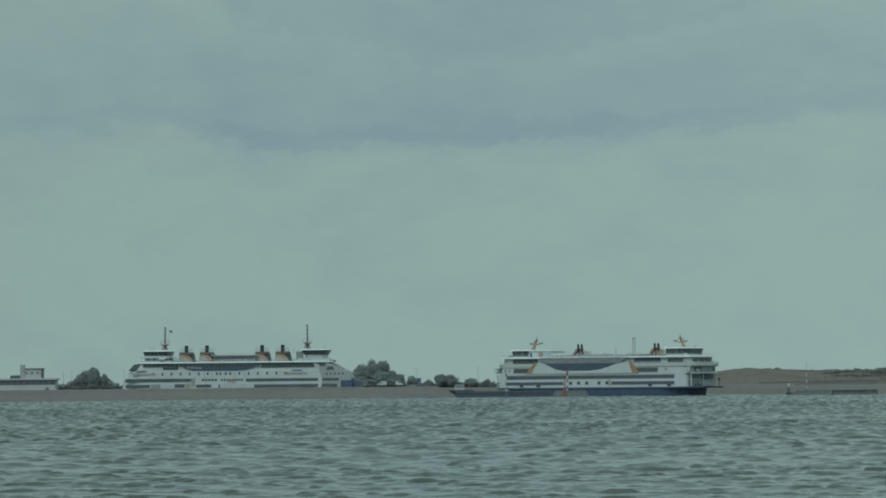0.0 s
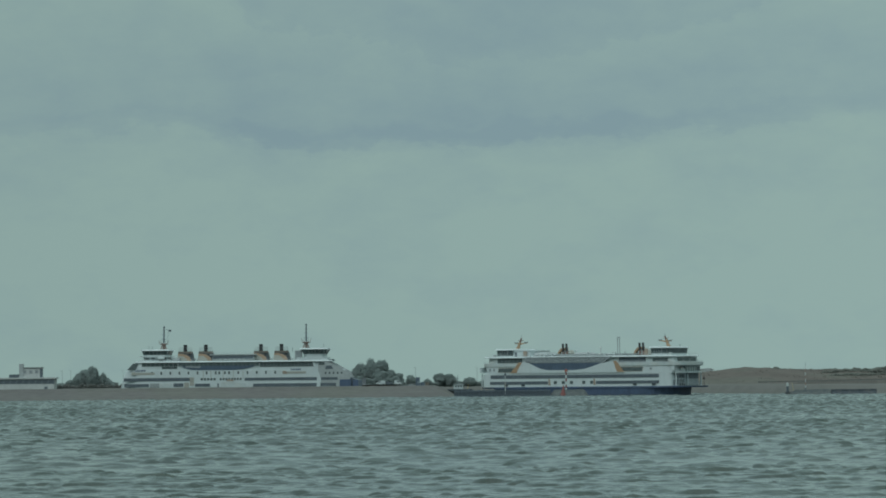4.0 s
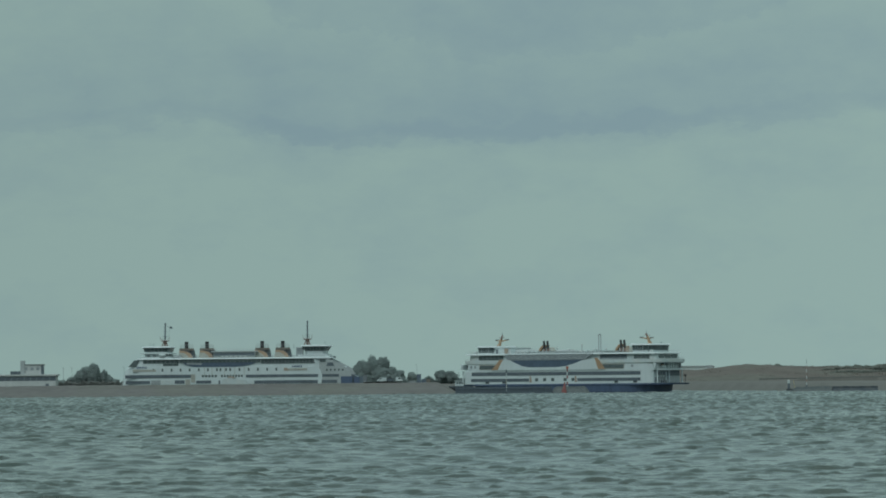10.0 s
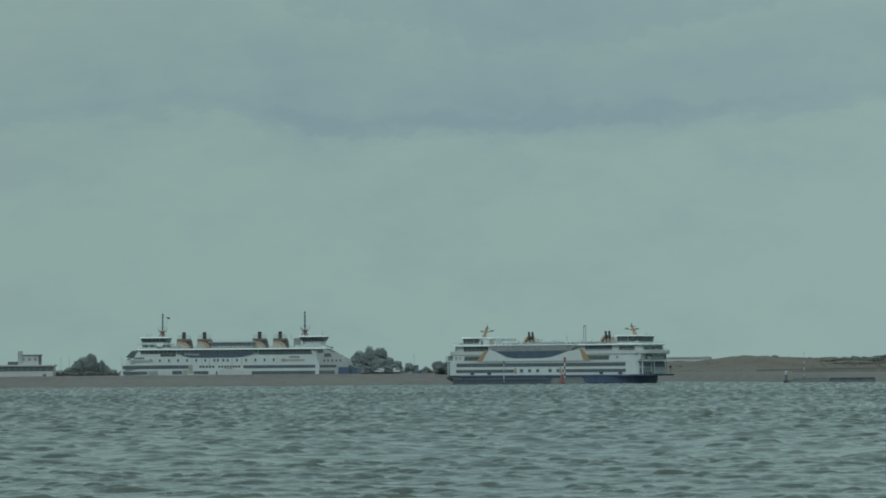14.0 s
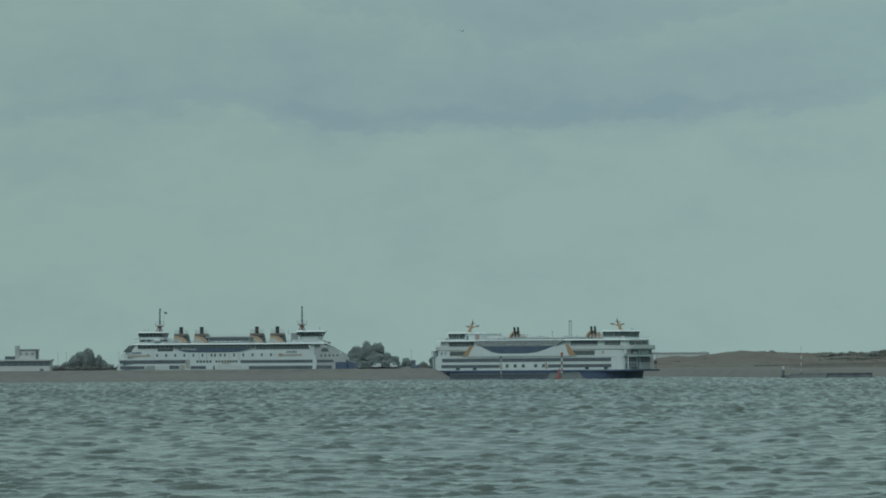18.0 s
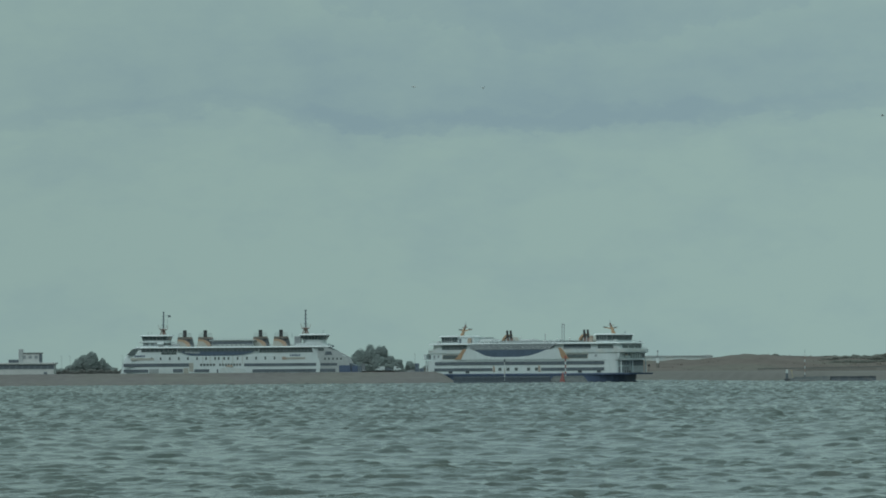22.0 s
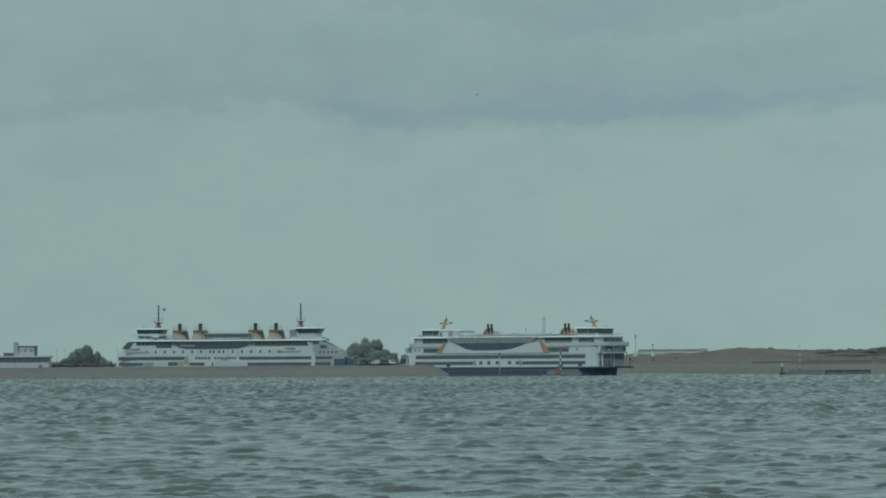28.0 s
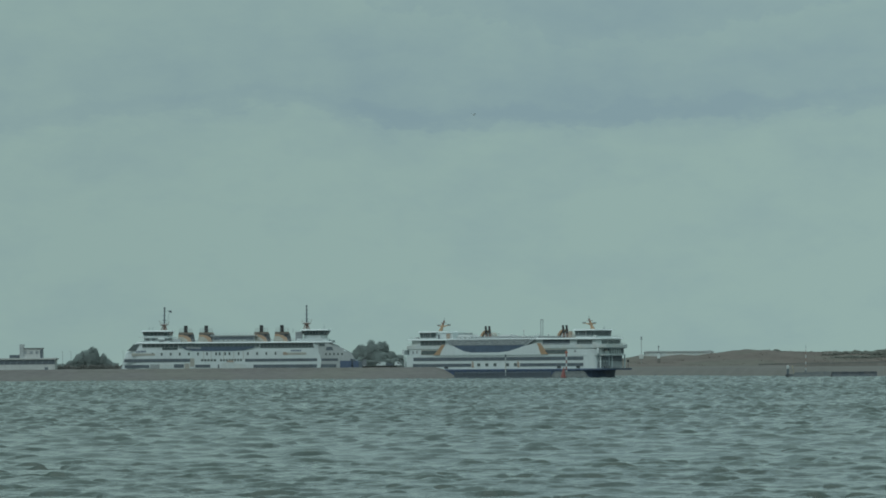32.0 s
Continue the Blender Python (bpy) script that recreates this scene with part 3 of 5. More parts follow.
def wheelhouse(parent, x, z, roof, half, width, flare, glass=2.4, frames=5):
    """Bridge with outward-leaning glass all round under a white overhanging roof."""
    w = part("wheelhouse", loft(bms(), [ends(half, width, 3, 0.7, z), ends(half, width, 3, 0.7, roof - glass)]), WHITE, parent)
    w.location = (x, 0, 0)
    part("bridge_glass", loft(bms(), [ends(half + 0.1, width + 0.1, 3, 0.7, roof - glass), ends(half + flare, width + flare, 3, 0.75, roof - 0.45)]), GLASS, w, "dark bridge windows")
    part("bridge_roof", loft(bms(), [ends(half + flare + 0.9, width + flare + 0.9, 3, 0.75, roof - 0.5), ends(half + flare + 0.9, width + flare + 0.9, 3, 0.75, roof - 0.4), ends(half + flare + 0.2, width + flare + 0.2, 3, 0.75, roof + 0.3)]), WHITE, w, "white overhanging bridge roof")
    low, high = ends(half + 0.14, width + 0.14, 3, 0.7, roof - glass), ends(half + flare + 0.04, width + flare + 0.04, 3, 0.75, roof - 0.45)
    n = len(low)
    for sg in (-1, 1):                    # frames between the panes, along the sides and round the corners
        for i in range(1, frames):
            u = -half + 2 + (2 * half - 4) * i / frames
            part("glass_frame", cyl(bms(), (u, sg * (width + 0.13), roof - glass), (u * (1 + flare / half), sg * (width + flare + 0.03), roof - 0.45), 0.09, n=4), LIGHTGREY, w)
    for i in range(0, n, 4):
        part("glass_frame", cyl(bms(), low[i], high[i], 0.1, n=4), LIGHTGREY, w)
    return w


def moored_ferry():
    s = tagged(new("ferry"), "white double-ended car ferry with four funnels lying in harbour", "ship")
    s.matrix_world = pose(-114, 3200, 0, 0, 0, -5)
    B = 11.3
    part("hull", loft(bms(), [ends(58, B - 0.6, 18, 0.3, -1.5), ends(62, B - 0.2, 18, 0.35, 1), ends(63.5, B, 16, 0.45, 4.4)]), NAVY, s, "navy blue hull")
    part("side_wall", loft(bms(), [ends(64.5, B, 12, 0.55, 4.4, back=65), ends(63.5, B, 12, 0.55, 10, back=64.2), ends(60.5, B, 10, 0.6, 15, back=62.2), ends(60, B, 10, 0.6, 15.4, back=61.8)]), WHITE, s)
    part("upper_deckhouse", loft(bms(), [ends(57, B - 0.4, 8, 0.7, 15.4, back=61), ends(51, B - 0.4, 8, 0.7, 19.8, back=57)]), WHITE, s)
    part("boat_deck", loft(bms(), [ends(54.7, B + 0.9, 8, 0.7, 19.8, back=56.5), ends(54.7, B + 0.9, 8, 0.7, 19.95, back=56.5), ends(54.3, B + 0.4, 8, 0.7, 20.6, back=56)]), WHITE, s, "white boat deck edge")
    part("end_ramp", prism(bms(), [(57, 3.6), (68.5, 3.2), (68.5, 9.2), (66.0, 10.4), (57, 11.8)], -9, 9), SHADE, s, "dark raised end ramp")
    part("end_ramp", prism(bms(), [(-66, 4.0), (-62.5, 4.0), (-60.5, 11.5), (-62, 12)], -8, 8), OFFWHITE, s)
    part("ramp_frame", box(bms(), 66.2, 69.4, -B + 1, B - 1, 4.0, 9.2, 0.15), NAVY, s, "dark linkspan frame at the ship end")
    for sg in (-1, 1):
        side, up = sg * (B + 0.05), B - 0.4
        # two rows of dark slabs, the painted shade of openings along the car decks
        for x0, x1, z0, z1, n in ((-62.6, -24.8, 9.4, 11.3, 6), (-62.4, -48.5, 6.2, 8.0, 2), (-34.6, -29.0, 6.2, 8.2, 1), (-22.5, -14.0, 6.2, 7.9, 1), (5.6, 46.2, 9.4, 11.0, 6), (10.3, 46.2, 5.9, 7.7, 6), (48.6, 58.0, 9.4, 10.9, 1), (48.3, 57.0, 5.9, 7.7, 1)):
            strip(s, x0, x1, side, z0, z1, SHADE, "deck_opening_shade", n, post=0.07)
        for k, (x0, x1, z0, z1, m) in enumerate(((-48.0, -42.6, 5.8, 8.2, GREY), (-42.2, -35.2, 5.6, 8.0, OFFWHITE), (-28.6, -25.8, 5.6, 8.6, BEIGE), (-25.4, -23.0, 6.8, 11.4, BEIGE))):
            part("shell_door", box(bms(), x0, x1, *sorted((side - 0.1 * sg, side + (0.1 + 0.01 * k) * sg)), z0, z1, 0.05), m, s)
        panes(s, [-18.6, -16.8, -15.0, -13.2, -11.4], 1.3, side, 9.7, 11.0, GLASS, "cabin_window")
        panes(s, [-7.9, -6.3, -4.7, -3.1, -1.5, 0.1, 1.7, 3.3], 1.1, side, 9.7, 11.0, GLASS, "cabin_window")
        panes(s, [-9.4, -5.6], 0.9, side, 5.9, 7.9, SHADE, "side_door")
        panes(s, [-46.6 + 5.13 * i for i in range(9)] + [-8.7, -3.2] + [2.0 + 5.2 * i for i in range(5)], 0.95, side, 13.1, 14.7, GLASS, "porthole")
        for x in (-17.8, -13.6, -6.6, -0.8, 4.6):
            part("side_ladder", box(bms(), x, x + 0.22, *sorted((side, side + 0.16 * sg)), 10.6, 15.2), BEIGE, s, "faded side ladder")
        # the long blue curve, its windows and the saloon glass to both sides
        plate(s, "blue_side_curve", [(-32.5, 19.6), (-30.4, 18.2), (-28.3, 16.7), (-24, 15.6), (-14, 15.4), (0, 15.45), (5, 15.9), (10, 17.1), (14.5, 19.6)], sg, up, 0.5, BLUE, "dark blue curved band")
        strip(s, -31.8, 13.8, sg * (up + 0.56), 17.9, 19.7, GLASS, "saloon_window", 18, post=0.08)
        plate(s, "pale_blind", [(-28.0, 16.9), (-19.5, 16.6), (-19.0, 17.6), (-27.5, 18.0)], sg, up + 0.5, 0.1, PANEL, "pale blinds behind the glass")
        strip(s, -52.4, -32.2, sg * (up + 0.06), 17.7, 19.7, GLASS, "saloon_window", 7, post=0.2)
        strip(s, -41.2, -32.5, sg * (up + 0.04), 16.2, 17.6, GLASS, "saloon_window", 2)
        strip(s, 14.2, 45.4, sg * (up + 0.06), 17.0, 19.7, GLASS, "saloon_window", 15, post=0.12)
        strip(s, 47.4, 50.6, sg * (up + 0.66), 17.9, 19.3, GLASS, "saloon_window", 1)
        # bow quarter behind the white stripe, grey for the shade of its turned side
        plate(s, "bulwark", [(47.0, 4.6), (65.2, 4.6), (64.8, 11.0), (63.0, 14.2), (58.4, 16.6), (55.2, 18.5), (51.5, 19.7), (47.0, 19.7)], sg, B - 0.6, 0.66, LIGHTGREY, "bow quarter with its turned-away shade put into pale grey")
        plate(s, "white_stripe", [(45.8, 5.2), (48.0, 5.2), (48.6, 9.5), (47.9, 12.5), (46.4, 15.6), (45.2, 19.5), (43.8, 19.5), (45.0, 15.6), (46.4, 12.0), (46.7, 9.5)], sg, B, 0.2, WHITE)
        panes(s, [51.2, 53.4, 55.7, 58.0, 60.2], 0.85, sg * (B + 0.1), 12.7, 13.9, GLASS, "porthole")
        plate(s, "quarter_window", [(51.0, 15.4), (55.4, 15.4), (54.6, 17.4), (51.6, 17.4)], sg, B + 0.02, 0.12, SHADE, "dark bow quarter window")
        part("mooring_port", box(bms(), 59.0, 65.5, *sorted((sg * (B - 0.2), sg * (B + 0.16))), 5.2, 9.6, 0.1), NAVY, s, "dark mooring port")
        plate(s, "corner_glass", [(-60.9, 15.8), (-56.4, 15.8), (-54.6, 19.5), (-57.4, 19.5)], sg, B - 1.0, 0.7, GLASS, "slanting dark end window")
        for a, first in ((-58.4, -56.0), (26.9, 31.6)):
            part("name_stripe", box(bms(), a, a + 13.2, *sorted((side - 0.1 * sg, side + 0.1 * sg)), 13.1, 14.3, 0.05), BEIGE, s, "faded beige stripe")
            plate(s, "orange_mark", [(a + 0.2, 13.0), (a + 2.8, 13.0), (a + 2.0, 14.6), (a + 0.2, 14.6)], sg, B, 0.2, BEIGE if a < 0 else FADED, "faded orange mark")
            for i, w in enumerate((0.55, 0.7, 0.6, 0.75, 0.6, 0.7)):
                part("name_bar", box(bms(), first + i * 0.98, first + i * 0.98 + w, *sorted((side, side + 0.1 * sg)), 14.95, 15.9), NAVY, s)
        rail(s, -50, 50, sg * (B + 0.5), 20.6, 50)
    # funnels, wheelhouses, masts
    for x in (-28.6, -17.0, 14.2, 25.8):
        funnel(s, x, -2.5, 20.6, 25.9, 29.8)
    part("top_house", box(bms(), -13.0, 10.5, -8, 8, 20.6, 23.7, 0.15), GREY, s, "grey top deckhouse")
    for sg in (-1, 1):
        strip(s, -12.6, 10.0, sg * 8.05, 21.7, 23.2, SHADE, "saloon_window", 7)
    part("top_house_roof", box(bms(), -14.5, 12.0, -8.6, 8.6, 23.7, 24.3, 0.1), LIGHTGREY, s)
    part("sun_awning", box(bms(), -36.0, -31.5, -8, 8, 20.6, 22.4, 0.1), LIGHTGREY, s)
    rail(s, -14, 11.5, -8.4, 24.3, 12)
    wheelhouse(s, -45.0, 20.6, 27.0, 7.0, 9.5, 0.7, 2.8)
    part("bridge_house", loft(bms(), [ends(9.0, 10.2, 3, 0.7, 20.6), ends(9.0, 10.2, 3, 0.7, 21.4)]), WHITE, s).location = (-45.0, 0, 0)
    part("bridge_wing", loft(bms(), [ends(9.4, 11.0, 3, 0.75, 22.9), ends(9.4, 11.0, 3, 0.75, 23.4)]), WHITE, s).location = (-45.0, 0, 0)
    for u in (-49.5, -46.2, -42.4, -39.6):
        part("house_window", box(bms(), u - 0.9, u + 0.9, -9.58, -9.4, 21.4, 22.7, 0.03), PANEL, s)
    wheelhouse(s, 44.4, 20.6, 27.0, 5.8, 9.5, 1.5, 3.0)
    part("bridge_house", loft(bms(), [ends(9.5, 10.4, 3, 0.7, 20.6), ends(9.0, 10.4, 3, 0.7, 22.0)]), WHITE, s).location = (42.8, 0, 0)
    w = part("stair_cage", box(bms(), 33.8, 37.6, -9.6, -6.0, 20.6, 26.0, 0.05), LIGHTGREY, s, "pale stair cage beside the bridge")
    for i in range(4):
        part("cage_opening", box(bms(), 34.1, 37.3, -9.68, -9.5, 21.3 + 1.15 * i, 22.1 + 1.15 * i), PANEL, w)
    signal_mast(s, -41.4, 27.2, 40.4, 0.2, True)
    signal_mast(s, 39.2, 27.4, 41.0)
    for x, z in ((-49.5, 27.0), (49.4, 27.4), (-47.5, 27.0), (31.8, 25.8)):
        part("whip_aerial", cyl(bms(), (x, -3, z - 0.4), (x, -3, z + 2.0), 0.1, n=4), SHADE, s)
    for x in (-22.9, -10.8, 20.0, 31.8):
        deck_vent(s, x, -5, 20.6, 1.4)
    for i in range(6):
        raft(s, -8 + 2.6 * i, -10.2, 20.6)
    tender = part("tender", loft(bms(), [ends(1.6, 0.6, 0.9, 0.3, 21.6), ends(2.1, 0.9, 1.0, 0.35, 22.3), ends(1.7, 0.7, 0.9, 0.4, 22.9)]), WHITE, s, "small white tender beside the bridge")
    tender.location = (-41.6, -10.6, 0)
    part("tender_cradle", box(bms(), -1.2, 1.2, -0.5, 0.5, 20.6, 21.7), STEEL, tender)
    part("bow_gear", box(bms(), 52.2, 54.6, -5, 5, 19.6, 21.0, 0.2), SHADE, s)
    return s


# ---- the larger ferry that glides in behind the breakwater ----
def twin_funnel(parent, x, y, z):
    """Two black uptakes under an orange arch with one long and one short leg."""
    f = part("funnel", prism(bms(), [(x - 2.6, z), (x + 4.0, z), (x + 3.4, z + 2.2), (x + 2.2, z + 3.0), (x - 1.2, z + 3.0)], y - 2, y + 2), OFFWHITE, parent, "white ship funnel with an orange arch")
    part("orange_shoulder", prism(bms(), [(x - 4.8, z), (x - 3.6, z), (x - 3.0, z + 1.6), (x - 1.7, z + 3.2), (x - 0.2, z + 3.8), (x - 0.2, z + 4.5), (x - 2.1, z + 4.2), (x - 3.8, z + 2.4)], y - 2.2, y + 2.2), ORANGE, f, "orange arch leg")
    part("orange_shoulder", prism(bms(), [(x + 3.2, z + 0.2), (x + 4.2, z + 0.2), (x + 4.0, z + 1.4), (x + 3.0, z + 2.9), (x + 2.2, z + 3.2), (x + 2.3, z + 2.6)], y - 2.2, y + 2.2), BEIGE, f, "faded arch leg")
    for dx in (-0.2, 2.0):
        u = part("uptake", cyl(bms(), (x + dx, y - 2.5, z + 2.2), (x + dx - 0.35, y - 2.5, z + 6.6), 0.66, 0.58, 10), BLACK, f)
        part("uptake_foot", cyl(bms(), (x + dx + 0.1, y - 2.5, z + 0.4), (x + dx, y - 2.5, z + 2.4), 0.7, 0.66, 10), RUST, u)
    return f


def leaning_mast(parent, x, z, top, paint, tip, d):
    """A mast raked towards midships (d), with long radar arms like a dragonfly's wings."""
    m = part("mast", loft(bms(), [[(x - d * u + a * w, b * 0.7 * w, z + h) for a, b in ((-1, -1), (1, -1), (1, 1), (-1, 1))] for u, h, w in ((2.0, 0, 1.0), (1.1, 1.9, 0.62), (0.5, 3.4, 0.55), (0.1, 4.3, 0.42))]), paint, parent, "orange raked mast")
    part("mast_top", cyl(bms(), (x - d * 0.2, 0, z + 3.6), (x + d * 0.5, 0, top - 1.2), 0.55, 0.32, 8), tip, m, "dark mast top")
    part("whip_aerial", cyl(bms(), (x + d * 0.4, 0, top - 1.4), (x + d * 0.5, 0, top + 0.4), 0.11, 0.06, 5), SHADE, m)
    for s, reach, rise in ((-d, 3.6, 0.1), (d, 4.2, 0.3)):
        part("radar_arm", loft(bms(), [[(x + s * u, b, z + h) for b in (-0.3, 0.3)] + [(x + s * u, b, z + h + t) for b in (0.3, -0.3)] for u, h, t in ((0.2, 2.4, 0.7), (reach * 0.5, 2.6 + rise, 0.5), (reach, 2.8 + rise, 0.3))]), paint, m)
        part("radar", box(bms(), *sorted((x + s * (reach - 1.5), x + s * reach)), -0.9, 0.9, z + 3.2 + rise, z + 3.5 + rise, 0.06), SHADE, m)
    part("yard", box(bms(), x - 1.6, x + 1.9, -0.12, 0.12, z + 4.4, z + 4.66), tip, m)
    part("masthead_light", box(bms(), x + d * 0.4 - 0.45, x + d * 0.4 + 0.45, -0.3, 0.3, z + 5.0, z + 5.6, 0.06), tip, m)
    return m


def open_end(s, sx, reach, house):
    """One end of the ship: mooring deck with posts, door, boat niche, screens and windows."""
    def at(x):
        return sx * x
    x0 = reach
    for v in (-11.2, -0.3, 12.2):
        part("deck_post", cyl(bms(), (at(x0 + 1.6), v, 4.6), (at(x0 + 1.6), v, 11.4), 0.36, n=8), WHITE, s)
    # shade of the recess above the door, put into a dark box
    part("end_door", box(bms(), *sorted((at(x0 - 0.1), at(x0 + 0.3))), 0.6, 12.0, 8.1, 10.8), DOORGREY, s, "dark box as the shade over the end door")
    part("end_door", box(bms(), *sorted((at(x0 - 0.1), at(x0 + 0.36))), 0.6, 12.0, 4.7, 7.9, 0.05), LIGHTGREY, s, "pale folded end door")
    part("mooring_opening", box(bms(), *sorted((at(x0 - 0.1), at(x0 + 0.3))), -11.6, -1.2, 5.0, 7.6), PANEL, s)
    part("mooring_window", box(bms(), *sorted((at(x0 - 0.1), at(x0 + 0.3))), -9.8, -1.2, 8.6, 10.5), DOORGREY, s)
    for i in range(4):
        part("mooring_frame", box(bms(), *sorted((at(x0 + 0.2), at(x0 + 0.5))), -9.6 + 2.5 * i, -9.2 + 2.5 * i, 5.0, 10.5), LIGHTGREY, s)
    for v in (-9.5, -7.4, -5.4):
        part("bollard", cyl(bms(), (at(x0 + 3.0), v, 4.6), (at(x0 + 3.0), v, 5.7), 0.3, n=8), BLACK, s)
    rail_bm = bms()
    for i in range(9):
        v = -9.6 + 2.4 * i
        cyl(rail_bm, (at(x0 + 3.9), v, 4.6), (at(x0 + 3.9), v, 5.8), 0.06, n=4)
    box(rail_bm, *sorted((at(x0 + 3.85), at(x0 + 3.95))), -9.6, 9.6, 5.7, 5.8)
    part("deck_rail", rail_bm, LIGHTGREY, s)
    # no hollow here: a dark block carries the niche's shade
    niche = part("boat_niche", box(bms(), *sorted((at(x0 + 0.6), at(x0 + 1.2))), -6.6, -1.9, 13.3, 14.9), SHADE, s, "dark box as the shade of the rescue boat niche")
    part("davit", cyl(bms(), (at(x0 + 1.6), -5.0, 12.1), (at(x0 + 2.4), -5.6, 14.6), 0.16, n=6), OFFWHITE, niche)
    boat = part("rescue_boat", loft(bms(), [[(at(x0 + 1.9 + a), -6.6 + b, z) for a, b in ((-0.8, -1.5), (0.8, -1.5), (0.8, 1.5), (-0.8, 1.5))] for z in (12.6, 13.5)]), OFFWHITE, s, "white rescue boat in its niche")
    part("boat_cover", box(bms(), *sorted((at(x0 + 1.4), at(x0 + 2.4))), -7.8, -5.6, 13.5, 14.1, 0.15), FADED, boat)
    lock = part("raft_station", box(bms(), *sorted((at(x0 + 0.4), at(x0 + 1.8))), -13.4, -8.9, 12.1, 14.8, 0.1), WHITE, s, "white evacuation raft station")
    for v in (-12.3, -10.2):
        part("station_panel", box(bms(), *sorted((at(x0 + 1.75), at(x0 + 1.9))), v - 0.8, v + 0.8, 12.6, 14.4, 0.05), LIGHTGREY, lock)
    screen = part("end_screen", box(bms(), *sorted((at(x0 + 0.8), at(x0 + 1.4))), -1.7, 11.8, 12.0, 14.9), OFFWHITE, s, "white slatted end screen")
    for i in range(5):
        part("screen_post", box(bms(), *sorted((at(x0 + 1.4), at(x0 + 1.6))), -1.2 + 2.2 * i, -0.9 + 2.2 * i, 12.0, 14.9), PANEL, screen)
    part("screen_panel", box(bms(), *sorted((at(x0 + 1.35), at(x0 + 1.5))), 9.0, 11.6, 12.2, 14.3), DOORGREY, screen)
    for y0, y1 in ((-8.6, -3.4), (-2.6, 2.6), (3.4, 8.6)):
        part("end_pane", box(bms(), *sorted((at(house - 0.3), at(house + 0.35))), y0, y1, 17.2, 18.9, 0.05), GLASS, s)
    part("bow_light", box(bms(), *sorted((at(x0 + 6.0), at(x0 + 6.7))), 7.4, 8.4, 7.6, 8.8, 0.1), BLACK, s)
    part("light_post", cyl(bms(), (at(x0 + 6.3), 7.9, 4.5), (at(x0 + 6.3), 7.9, 7.7), 0.12, n=6), BLACK, s)


